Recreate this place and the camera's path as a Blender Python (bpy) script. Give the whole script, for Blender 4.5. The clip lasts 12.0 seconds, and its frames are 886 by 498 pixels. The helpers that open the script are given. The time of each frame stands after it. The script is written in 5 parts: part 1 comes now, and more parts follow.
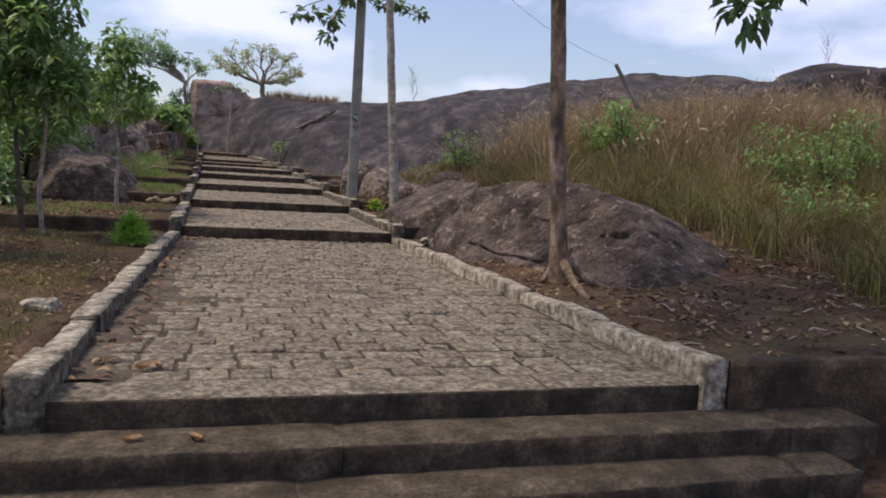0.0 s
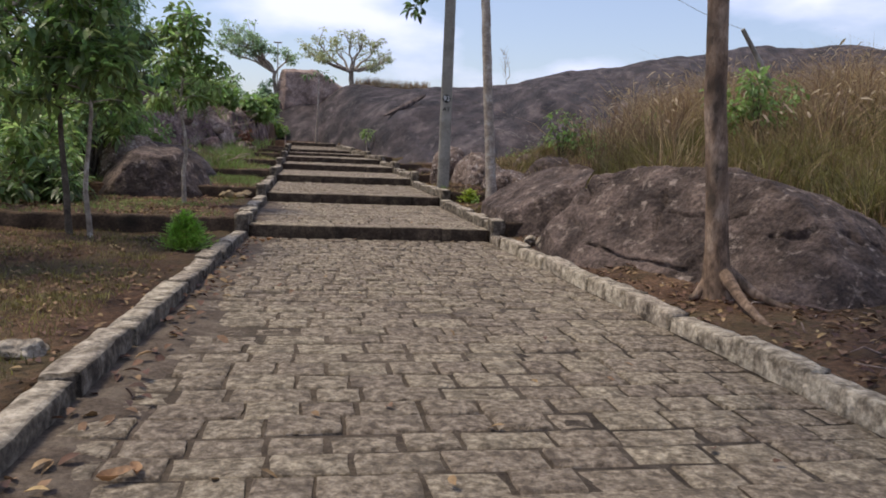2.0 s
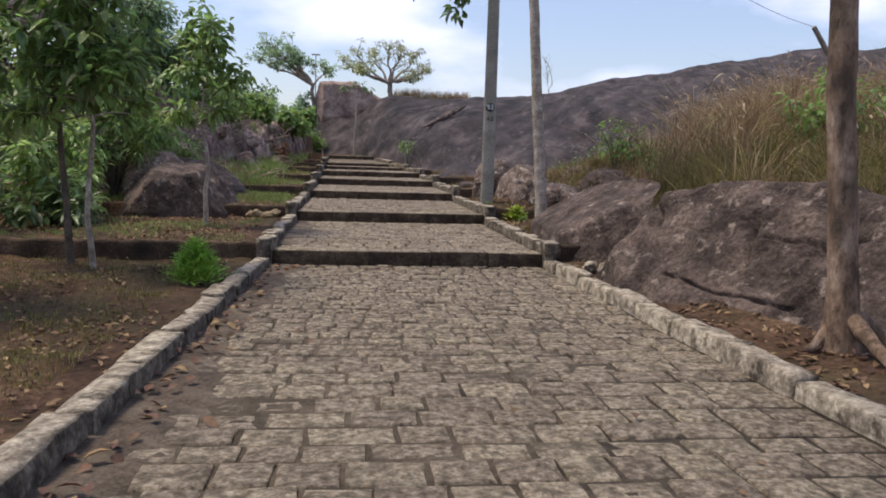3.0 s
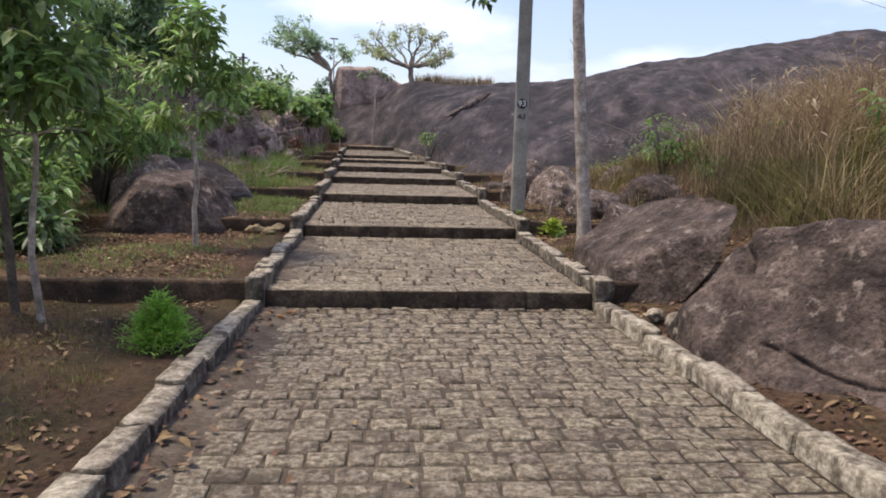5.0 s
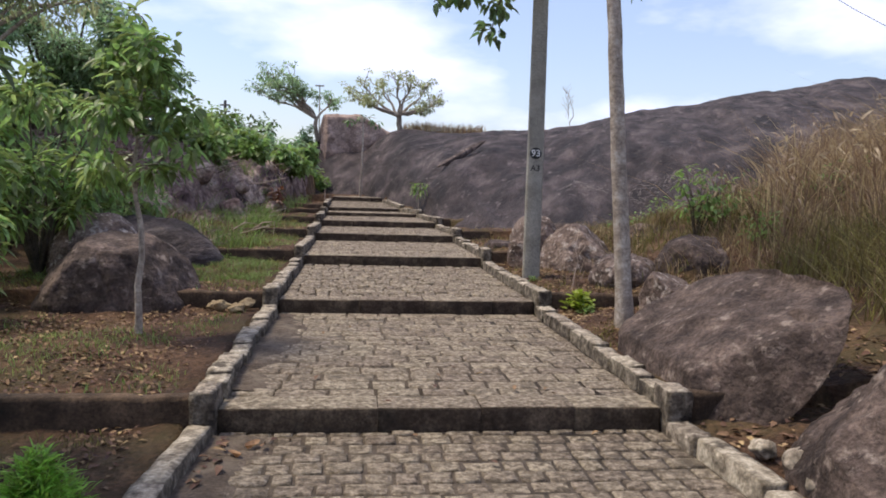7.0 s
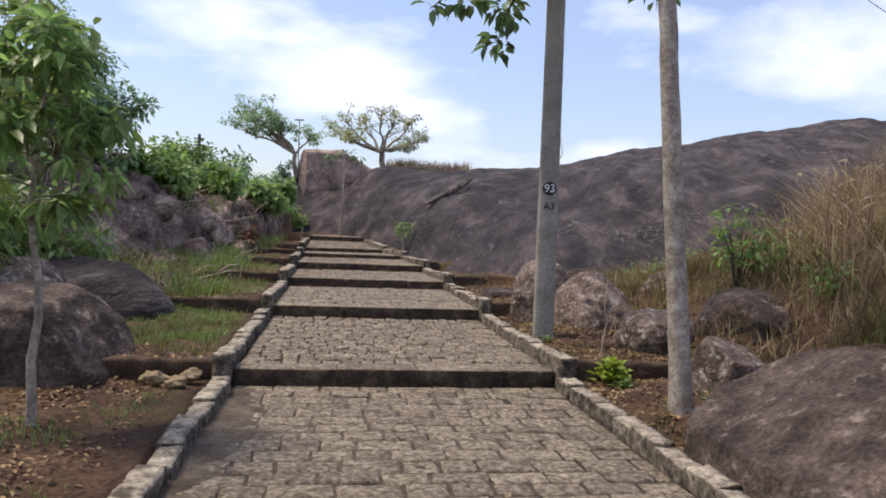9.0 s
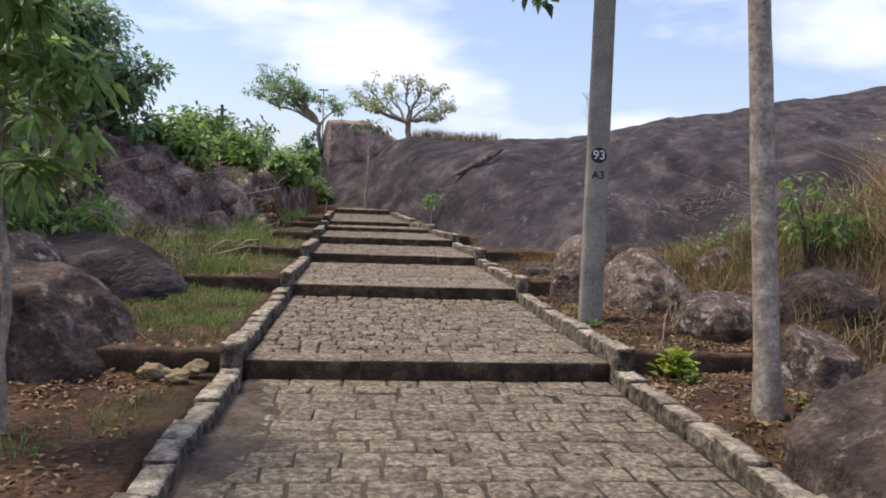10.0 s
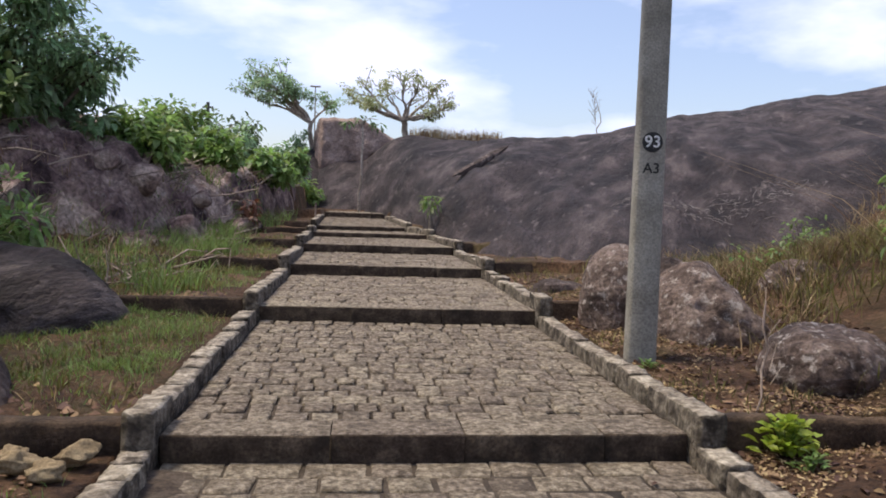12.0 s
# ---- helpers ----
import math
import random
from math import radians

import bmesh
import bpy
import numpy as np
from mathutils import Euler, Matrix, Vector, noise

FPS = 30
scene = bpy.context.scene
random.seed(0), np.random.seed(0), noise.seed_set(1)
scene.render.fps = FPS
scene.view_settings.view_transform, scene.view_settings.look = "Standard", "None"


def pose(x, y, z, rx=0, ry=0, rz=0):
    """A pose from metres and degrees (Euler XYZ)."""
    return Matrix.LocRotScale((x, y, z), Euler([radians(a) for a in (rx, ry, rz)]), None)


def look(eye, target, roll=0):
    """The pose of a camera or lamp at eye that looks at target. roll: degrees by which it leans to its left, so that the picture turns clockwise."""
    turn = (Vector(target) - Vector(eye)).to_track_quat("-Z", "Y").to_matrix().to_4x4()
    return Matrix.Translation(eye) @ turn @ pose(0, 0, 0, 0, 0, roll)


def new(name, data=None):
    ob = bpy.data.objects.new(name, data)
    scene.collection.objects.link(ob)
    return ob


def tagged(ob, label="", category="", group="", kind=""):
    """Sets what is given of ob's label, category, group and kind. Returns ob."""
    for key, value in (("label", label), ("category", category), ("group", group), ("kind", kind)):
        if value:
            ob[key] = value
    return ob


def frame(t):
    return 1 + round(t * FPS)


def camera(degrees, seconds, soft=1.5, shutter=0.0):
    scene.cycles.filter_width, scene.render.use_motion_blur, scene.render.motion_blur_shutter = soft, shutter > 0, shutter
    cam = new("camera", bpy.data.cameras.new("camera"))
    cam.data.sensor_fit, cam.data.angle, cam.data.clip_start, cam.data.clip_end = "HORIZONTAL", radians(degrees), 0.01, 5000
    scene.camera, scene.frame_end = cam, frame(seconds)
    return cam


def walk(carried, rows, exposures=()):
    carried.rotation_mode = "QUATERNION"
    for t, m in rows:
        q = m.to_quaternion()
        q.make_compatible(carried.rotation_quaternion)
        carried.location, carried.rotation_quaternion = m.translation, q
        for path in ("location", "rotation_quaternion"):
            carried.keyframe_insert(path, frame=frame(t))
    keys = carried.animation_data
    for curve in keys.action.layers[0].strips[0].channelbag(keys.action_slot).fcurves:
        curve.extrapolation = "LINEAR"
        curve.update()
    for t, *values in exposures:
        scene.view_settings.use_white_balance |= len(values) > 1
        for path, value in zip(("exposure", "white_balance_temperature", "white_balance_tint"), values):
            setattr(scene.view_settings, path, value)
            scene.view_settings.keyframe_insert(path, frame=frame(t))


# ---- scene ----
cam = camera(60, 12.0, soft=1.8)
PATH = [
    (0, (0.329, 0.83, 1.265), (0.905, 2.734, 1.056), 3.6),
    (0.5, (0.397, 1.141, 1.23), (0.89, 3.067, 1.016), 3.5),
    (1, (0.533, 1.556, 1.267), (0.853, 3.513, 1.01), 2.2),
    (1.5, (0.549, 2.003, 1.228), (0.879, 3.96, 0.984), 3.3),
    (2, (0.612, 2.477, 1.229), (0.958, 4.431, 0.975), 2.4),
    (2.5, (0.734, 2.977, 1.262), (0.948, 4.941, 0.947), 0.9),
    (3, (0.723, 3.547, 1.265), (0.965, 5.519, 1.035), 1.7),
    (3.5, (0.775, 4.016, 1.282), (1.009, 5.995, 1.107), 2.3),
    (3.7, (0.808, 4.175, 1.351), (0.985, 6.153, 1.119), 1.2),
    (5.3, (0.823, 5.236, 1.618), (1.011, 7.207, 1.34), 1.7),
    (5.5, (0.809, 5.395, 1.643), (0.96, 7.376, 1.417), 2.1),
    (6, (0.723, 5.892, 1.684), (0.952, 7.877, 1.596), 1.2),
    (6.5, (0.731, 6.303, 1.652), (0.957, 8.285, 1.51), 0.2),
    (7, (0.769, 6.801, 1.689), (0.992, 8.782, 1.534), 1.6),
    (7.2, (0.735, 7.009, 1.675), (0.971, 8.993, 1.59), 2.1),
    (8.8, (0.814, 8.369, 1.672), (1.051, 10.354, 1.634), 2.2),
    (9, (0.785, 8.531, 1.705), (1.057, 10.512, 1.653), 2.1),
    (9.5, (0.75, 8.901, 1.658), (0.965, 10.888, 1.571), 1.7),
    (10, (0.799, 9.408, 1.692), (1.007, 11.394, 1.567), 2.0),
    (10.5, (0.782, 9.885, 1.721), (1.106, 11.857, 1.655), 1.3),
    (11, (0.817, 10.332, 1.706), (1.025, 12.319, 1.621), 0.5),
    (11.5, (0.906, 10.761, 1.703), (1.079, 12.749, 1.577), 1.0),
    (12, (0.939, 11.259, 1.683), (1.153, 13.244, 1.565), 1.9),
]
walk(cam, [(t, look(eye, target, roll)) for t, eye, target, roll in PATH],
     exposures=[(0.0, -0.16), (2.5, -0.05), (3.7, 0.08), (5.5, 0.26), (6.0, 0.02), (7.0, 0.18), (9.0, 0.12), (12.0, 0.1)])

# ---- light ----
SUN_ELEVATION, SUN_AZIMUTH = 62, -72          # degrees; azimuth from +y towards +x
world = bpy.data.worlds.new("sky")
scene.world = world
world.use_nodes = True
wn, wl = world.node_tree.nodes, world.node_tree.links
wn.clear()
sky = wn.new("ShaderNodeTexSky")
sky.sky_type, sky.sun_disc = "NISHITA", False
sky.sun_elevation, sky.sun_rotation = radians(SUN_ELEVATION), radians(SUN_AZIMUTH)
sky.air_density, sky.dust_density, sky.ozone_density = 1.2, 1.2, 2.0
way = wn.new("ShaderNodeTexCoord")
stretch = wn.new("ShaderNodeMapping")
stretch.inputs["Scale"].default_value = (1.0, 1.0, 2.6)
puffs = wn.new("ShaderNodeTexNoise")
puffs.inputs["Scale"].default_value, puffs.inputs["Detail"].default_value, puffs.inputs["Roughness"].default_value = 3.2, 6, 0.5
cover = wn.new("ShaderNodeValToRGB")
cover.color_ramp.elements[0].position, cover.color_ramp.elements[1].position = 0.49, 0.66
cover.color_ramp.elements[0].color, cover.color_ramp.elements[1].color = (0.16, 0.16, 0.16, 1), (0.95, 0.95, 0.95, 1)
clouds = wn.new("ShaderNodeMix")
clouds.data_type = "RGBA"
clouds.inputs["B"].default_value = (7.4, 7.6, 9.9, 1)
haze = wn.new("ShaderNodeVectorMath")
haze.operation = "MULTIPLY"
haze.inputs[1].default_value = (0.97, 0.96, 1.08)
back = wn.new("ShaderNodeBackground")
back.inputs["Strength"].default_value = 0.145
wout = wn.new("ShaderNodeOutputWorld")
wl.new(way.outputs["Generated"], stretch.inputs["Vector"])
wl.new(stretch.outputs["Vector"], puffs.inputs["Vector"])
wl.new(puffs.outputs["Fac"], cover.inputs["Fac"])
wl.new(cover.outputs["Color"], clouds.inputs["Factor"])
wl.new(sky.outputs["Color"], haze.inputs[0])
wl.new(haze.outputs["Vector"], clouds.inputs["A"])
wl.new(clouds.outputs["Result"], back.inputs["Color"])
wl.new(back.outputs["Background"], wout.inputs["Surface"])

sun = new("sun", bpy.data.lights.new("sun", "SUN"))
sun.data.energy, sun.data.angle, sun.data.color = 3.6, radians(16), (1.0, 0.88, 0.7)
se, sa = radians(SUN_ELEVATION), radians(SUN_AZIMUTH)
sun.matrix_world = look((0, 0, 30), (-30 * math.cos(se) * math.sin(sa), -30 * math.cos(se) * math.cos(sa), 30 - 30 * math.sin(se)))

# ---- materials ----
def material(name, colours, scale=6.0, detail_scale=60.0, rough=0.9, bump=0.3, bump_scale=40.0, stain=None, stain_scale=1.2,
             island=0.0, per_object=0.0, stretch=None, leafy=0.0, stain_range=(0.5, 0.68), bump_distance=0.02, grit=0.4, sharp=0.4):
    """Layered noise: a wide mottling between the colours, a fine grain, optional stains, relief, and a shift per piece."""
    m = bpy.data.materials.new(name)
    m.use_nodes = True
    n, l = m.node_tree.nodes, m.node_tree.links
    shader = n["Principled BSDF"]
    out = n["Material Output"]
    coord = n.new("ShaderNodeTexCoord")
    vec = coord.outputs["Object"]
    if per_object:
        info = n.new("ShaderNodeObjectInfo")
        shift = n.new("ShaderNodeVectorMath")
        shift.operation = "ADD"
        far = n.new("ShaderNodeMath")
        far.operation = "MULTIPLY"
        far.inputs[1].default_value = 57.0
        l.new(info.outputs["Random"], far.inputs[0])
        geo = n.new("ShaderNodeNewGeometry")
        l.new(geo.outputs["Position"], shift.inputs[0])
        l.new(far.outputs[0], shift.inputs[1])
        vec = shift.outputs[0]
    if stretch:
        mp = n.new("ShaderNodeMapping")
        mp.vector_type = "TEXTURE"
        mp.inputs["Scale"].default_value, mp.inputs["Rotation"].default_value = stretch[0], stretch[1]
        l.new(vec, mp.inputs["Vector"])
        vec = mp.outputs["Vector"]

    def noise_node(s, detail=5, roughness=0.6):
        t = n.new("ShaderNodeTexNoise")
        t.inputs["Scale"].default_value, t.inputs["Detail"].default_value, t.inputs["Roughness"].default_value = s, detail, roughness
        l.new(vec, t.inputs["Vector"])
        return t.outputs["Fac"]

    ramp = n.new("ShaderNodeValToRGB")
    for i, c in enumerate(colours):
        pos = 0.5 - sharp / 2 + sharp * i / max(1, len(colours) - 1)
        e = ramp.color_ramp.elements[i] if i < 2 else ramp.color_ramp.elements.new(pos)
        e.position, e.color = pos, (*c, 1)
    l.new(noise_node(scale), ramp.inputs["Fac"])
    grain = n.new("ShaderNodeMapRange")
    grain.inputs["From Min"].default_value, grain.inputs["From Max"].default_value = 0.25, 0.75
    grain.inputs["To Min"].default_value, grain.inputs["To Max"].default_value = 1 - grit, 1 + grit
    l.new(noise_node(detail_scale, 3), grain.inputs["Value"])
    tint = n.new("ShaderNodeVectorMath")
    tint.operation = "SCALE"
    l.new(ramp.outputs["Color"], tint.inputs[0])
    l.new(grain.outputs["Result"], tint.inputs["Scale"])
    colour = tint.outputs["Vector"]
    if stain:
        mask = n.new("ShaderNodeMapRange")
        mask.inputs["From Min"].default_value, mask.inputs["From Max"].default_value = stain_range
        l.new(noise_node(stain_scale, 8, 0.68), mask.inputs["Value"])
        mix = n.new("ShaderNodeMix")
        mix.data_type = "RGBA"
        mix.inputs["B"].default_value = (*stain, 1)
        l.new(mask.outputs["Result"], mix.inputs["Factor"])
        l.new(colour, mix.inputs["A"])
        colour = mix.outputs["Result"]
    if island or per_object:
        src = n.new("ShaderNodeNewGeometry").outputs["Random Per Island"] if island else info.outputs["Random"]
        amount = island or per_object
        vary = n.new("ShaderNodeHueSaturation")
        v = n.new("ShaderNodeMapRange")
        v.inputs["To Min"].default_value, v.inputs["To Max"].default_value = 1 - amount, 1 + amount
        h = n.new("ShaderNodeMapRange")
        h.inputs["To Min"].default_value, h.inputs["To Max"].default_value = 0.5 - 0.06 * amount, 0.5 + 0.03 * amount
        l.new(src, v.inputs["Value"])
        l.new(src, h.inputs["Value"])
        l.new(v.outputs["Result"], vary.inputs["Value"])
        l.new(h.outputs["Result"], vary.inputs["Hue"])
        l.new(colour, vary.inputs["Color"])
        colour = vary.outputs["Color"]
    l.new(colour, shader.inputs["Base Color"])
    shader.inputs["Roughness"].default_value = rough
    shader.inputs["Specular IOR Level"].default_value = 0.65 if leafy else 0.3
    if bump:
        b = n.new("ShaderNodeBump")
        b.inputs["Strength"].default_value, b.inputs["Distance"].default_value = bump, bump_distance
        height = noise_node(bump_scale, 8, 0.65)
        l.new(height, b.inputs["Height"])
        l.new(b.outputs["Normal"], shader.inputs["Normal"])
    if leafy:
        thin = n.new("ShaderNodeBsdfTranslucent")
        l.new(colour, thin.inputs["Color"])
        both = n.new("ShaderNodeMixShader")
        both.inputs["Fac"].default_value = leafy
        l.new(shader.outputs["BSDF"], both.inputs[1])
        l.new(thin.outputs["BSDF"], both.inputs[2])
        l.new(both.outputs["Shader"], out.inputs["Surface"])
    return m


SETT = material("granite_sett", [(0.11, 0.0865, 0.061), (0.185, 0.148, 0.106), (0.275, 0.2265, 0.166), (0.38, 0.32, 0.24)], 24, 70, 0.88, 1.0, 26, (0.095, 0.075, 0.054), 4.0, per_object=0.16, bump_distance=0.04, grit=0.36, sharp=0.28, stain_range=(0.52, 0.68))
SETT_FAR = material("granite_sett_far", [(0.11, 0.0865, 0.061), (0.185, 0.148, 0.106), (0.275, 0.2265, 0.166), (0.38, 0.32, 0.24)], 24, 70, 0.88, 1.0, 26, (0.095, 0.075, 0.054), 4.0, island=0.16, bump_distance=0.04, grit=0.36, sharp=0.28, stain_range=(0.52, 0.68))
# riser faces: stain and shade are both darkened into this colour
RISER_STAIN_SHADE = material("edge_stone", [(0.03, 0.0205, 0.0135), (0.064, 0.0455, 0.0305), (0.135, 0.102, 0.07)], 7, 50, 0.95, 0.7, 24, (0.018, 0.0145, 0.011), 2.4, per_object=0.1, bump_distance=0.03, grit=0.5)
JOINT = material("joint_mortar", [(0.054, 0.0408, 0.03), (0.09, 0.0696, 0.0516), (0.138, 0.1104, 0.0816)], 9, 80, 0.95, 0.6, 60, (0.032, 0.025, 0.018), 2.0)
DIRT = material("dark_path_dirt", [(0.055, 0.04, 0.03), (0.098, 0.074, 0.055), (0.15, 0.118, 0.09)], 5, 45, 0.97, 0.8, 30, (0.17, 0.138, 0.105), 3.5, bump_distance=0.03, grit=0.5)
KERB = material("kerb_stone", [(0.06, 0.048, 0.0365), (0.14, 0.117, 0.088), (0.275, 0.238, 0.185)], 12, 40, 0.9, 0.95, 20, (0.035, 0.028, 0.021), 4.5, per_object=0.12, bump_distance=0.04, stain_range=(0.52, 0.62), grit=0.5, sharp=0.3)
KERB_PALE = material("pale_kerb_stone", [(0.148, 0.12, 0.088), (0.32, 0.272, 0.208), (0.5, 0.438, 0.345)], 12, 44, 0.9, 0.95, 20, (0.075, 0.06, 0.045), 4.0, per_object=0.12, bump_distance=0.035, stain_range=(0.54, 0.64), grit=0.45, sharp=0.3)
WALL = material("wall_concrete", [(0.034, 0.021, 0.0135), (0.072, 0.047, 0.03), (0.15, 0.1, 0.064)], 4, 45, 0.95, 0.7, 24, (0.02, 0.016, 0.012), 1.6, grit=0.5, bump_distance=0.04)
GNEISS = material("dark_gneiss", [(0.0146, 0.0103, 0.0107), (0.035, 0.0255, 0.0255), (0.06, 0.045, 0.044), (0.12, 0.093, 0.088)], 1.5, 55, 0.8, 1.0, 11.0, (0.21, 0.172, 0.16), 4.2,
                  stretch=((1.0, 5.0, 1.0), (0, 0, radians(-22))), stain_range=(0.58, 0.72), bump_distance=0.22, grit=0.65, sharp=0.28)
BOULDER = material("boulder_rock", [(0.038, 0.0265, 0.0222), (0.088, 0.0635, 0.053), (0.17, 0.124, 0.104)], 3.0, 30, 0.9, 1.0, 7, (0.33, 0.265, 0.222), 6.5, stain_range=(0.57, 0.67), bump_distance=0.12, grit=0.6, sharp=0.32)
BOULDER_PALE = material("pale_flecked_rock", [(0.07, 0.049, 0.04), (0.155, 0.112, 0.092), (0.265, 0.202, 0.17)], 3.4, 30, 0.9, 1.0, 8, (0.46, 0.4, 0.35), 11.0, stain_range=(0.55, 0.63), bump_distance=0.1, grit=0.6, sharp=0.32)
PINK = material("pinkish_rock", [(0.15, 0.105, 0.085), (0.28, 0.2, 0.16), (0.38, 0.285, 0.235)], 1.4, 14, 0.9, 0.8, 5, (0.06, 0.048, 0.045), 0.9, stain_range=(0.62, 0.72), bump_distance=0.15, sharp=0.3)
SOIL = material("reddish_soil", [(0.044, 0.0235, 0.0135), (0.1, 0.0545, 0.0305), (0.168, 0.1, 0.057)], 1.9, 24, 0.97, 1.0, 16, (0.085, 0.075, 0.031), 1.1, stain_range=(0.46, 0.75), bump_distance=0.08, grit=0.65, sharp=0.34)
CONCRETE = material("pole_concrete", [(0.2, 0.185, 0.152), (0.28, 0.262, 0.22), (0.36, 0.338, 0.29)], 2.4, 60, 0.85, 0.3, 50, (0.15, 0.135, 0.11), 1.8)
BARK_PALE = material("pale_bark", [(0.1, 0.066, 0.045), (0.235, 0.158, 0.108), (0.37, 0.275, 0.205)], 7, 40, 0.92, 1.0, 22, (0.085, 0.062, 0.046), 5, stretch=((1, 1, 2.2), (0, 0, 0)), stain_range=(0.52, 0.62), sharp=0.3, grit=0.5, bump_distance=0.03)
BARK_DARK = material("dark_bark", [(0.05, 0.04, 0.03), (0.1, 0.08, 0.06), (0.16, 0.13, 0.1)], 6, 50, 0.92, 0.7, 30)
BARK_GREY = material("grey_bark", [(0.17, 0.135, 0.105), (0.32, 0.268, 0.218), (0.48, 0.425, 0.36)], 9, 40, 0.92, 0.7, 24, (0.5, 0.455, 0.39), 7.0, stain_range=(0.56, 0.7))
TWIG = material("dry_twig", [(0.17, 0.128, 0.1), (0.3, 0.235, 0.19), (0.44, 0.36, 0.3)], 3, 30, 0.95, 0, island=0.5)
LEAF = material("broad_green_leaf", [(0.125, 0.215, 0.066), (0.205, 0.32, 0.096), (0.32, 0.41, 0.14)], 1.6, 20, 0.4, 0, island=0.5, leafy=0.55)
LEAF_DARK = material("dark_green_leaf", [(0.069, 0.1207, 0.046), (0.1207, 0.1955, 0.0713), (0.1898, 0.2645, 0.1035)], 1.2, 20, 0.42, 0, island=0.45, leafy=0.5)
LEAF_LIGHT = material("light_green_leaf", [(0.13, 0.225, 0.06), (0.2, 0.315, 0.085), (0.3, 0.4, 0.12)], 1.5, 20, 0.42, 0, island=0.4, leafy=0.5)
FEATHERY = material("feathery_green_leaf", [(0.15, 0.33, 0.04), (0.24, 0.45, 0.06), (0.36, 0.56, 0.1)], 6, 30, 0.5, 0, island=0.4, leafy=0.5)
LEAF_BLUE = material("bluish_green_leaf", [(0.16, 0.26, 0.135), (0.26, 0.385, 0.2), (0.39, 0.5, 0.275)], 0.9, 14, 0.5, 0, island=0.45, leafy=0.55)
# pale leaf with haze put into its colour
LEAF_HAZY = material("hazed_leaf", [(0.26, 0.3, 0.15), (0.36, 0.4, 0.2), (0.46, 0.48, 0.26)], 0.6, 10, 0.6, 0, island=0.3, leafy=0.6)
LEAF_RED = material("reddish_leaf", [(0.14, 0.06, 0.03), (0.21, 0.096, 0.045)], 3, 20, 0.6, 0, island=0.3, leafy=0.3)
LITTER = material("dry_leaf_litter", [(0.075, 0.042, 0.02), (0.165, 0.096, 0.048), (0.3, 0.2, 0.105)], 2.5, 30, 0.85, 0, island=0.7, leafy=0.1)
DRY_GRASS = material("dry_grass", [(0.15, 0.1, 0.052), (0.3, 0.215, 0.115), (0.48, 0.37, 0.22)], 0.9, 10, 0.8, 0, island=0.6, leafy=0.4)
MIX_GRASS = material("olive_grass", [(0.095, 0.092, 0.025), (0.165, 0.15, 0.044), (0.26, 0.215, 0.078)], 0.5, 10, 0.7, 0, island=0.55, leafy=0.4)
GREEN_GRASS = material("green_grass", [(0.11, 0.17, 0.044), (0.17, 0.25, 0.064), (0.255, 0.325, 0.098)], 1.0, 10, 0.7, 0, island=0.5, leafy=0.4)
PLUME = material("grass_plume", [(0.34, 0.26, 0.16), (0.5, 0.41, 0.28)], 1.0, 10, 0.85, 0, island=0.35, leafy=0.35)
LEAF_LIME = material("lime_leaf", [(0.26, 0.36, 0.04), (0.36, 0.46, 0.06)], 3, 20, 0.5, 0, island=0.3, leafy=0.45)
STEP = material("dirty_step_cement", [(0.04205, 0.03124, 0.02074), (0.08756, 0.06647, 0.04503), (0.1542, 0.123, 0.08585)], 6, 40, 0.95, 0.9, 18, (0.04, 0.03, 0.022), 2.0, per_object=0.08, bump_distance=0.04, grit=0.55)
BANK = material("dark_bank_rock", [(0.055, 0.034, 0.034), (0.17, 0.11, 0.1), (0.3, 0.215, 0.18), (0.5, 0.39, 0.32)], 1.3, 14, 0.95, 1.0, 5, (0.42, 0.35, 0.31), 4.6, stain_range=(0.6, 0.68), bump_distance=0.25, grit=0.6, sharp=0.26)
YELLOW_STONE = material("ochre_stone", [(0.15, 0.105, 0.05625), (0.2475, 0.1837, 0.105), (0.315, 0.2475, 0.15)], 8, 60, 0.9, 0.5, 30)
PAINT_BLACK = material("black_paint", [(0.014, 0.014, 0.014), (0.03, 0.03, 0.03)], 20, 90, 0.6, 0)
PAINT_WHITE = material("white_paint", [(0.55, 0.55, 0.53), (0.75, 0.75, 0.72)], 20, 90, 0.7, 0)
METAL_DARK = material("weathered_metal", [(0.05, 0.05, 0.05), (0.1, 0.095, 0.09)], 10, 60, 0.5, 0)


# ---- mesh helpers ----
rng = np.random.default_rng(11)


class Builder:
    """Gathers pieces of one mesh as arrays."""

    def __init__(self):
        self.v, self.f, self.count = [], [], 0

    def add(self, verts, faces):
        verts = np.asarray(verts, float).reshape(-1, 3)
        self.v.append(verts)
        self.f.append(np.asarray(faces, int) + self.count)
        self.count += len(verts)

    def mesh(self, name, smooth=False):
        me = bpy.data.meshes.new(name)
        co = np.concatenate(self.v)
        me.vertices.add(len(co))
        me.vertices.foreach_set("co", co.ravel())
        loops = np.concatenate([f.ravel() for f in self.f])
        sizes = np.concatenate([np.full(len(f), f.shape[1]) for f in self.f])
        me.loops.add(len(loops))
        me.loops.foreach_set("vertex_index", loops)
        me.polygons.add(len(sizes))
        me.polygons.foreach_set("loop_start", np.concatenate([[0], np.cumsum(sizes)[:-1]]))
        if smooth:
            me.polygons.foreach_set("use_smooth", np.ones(len(sizes), bool))
        me.update(calc_edges=True)
        me.validate()
        return me


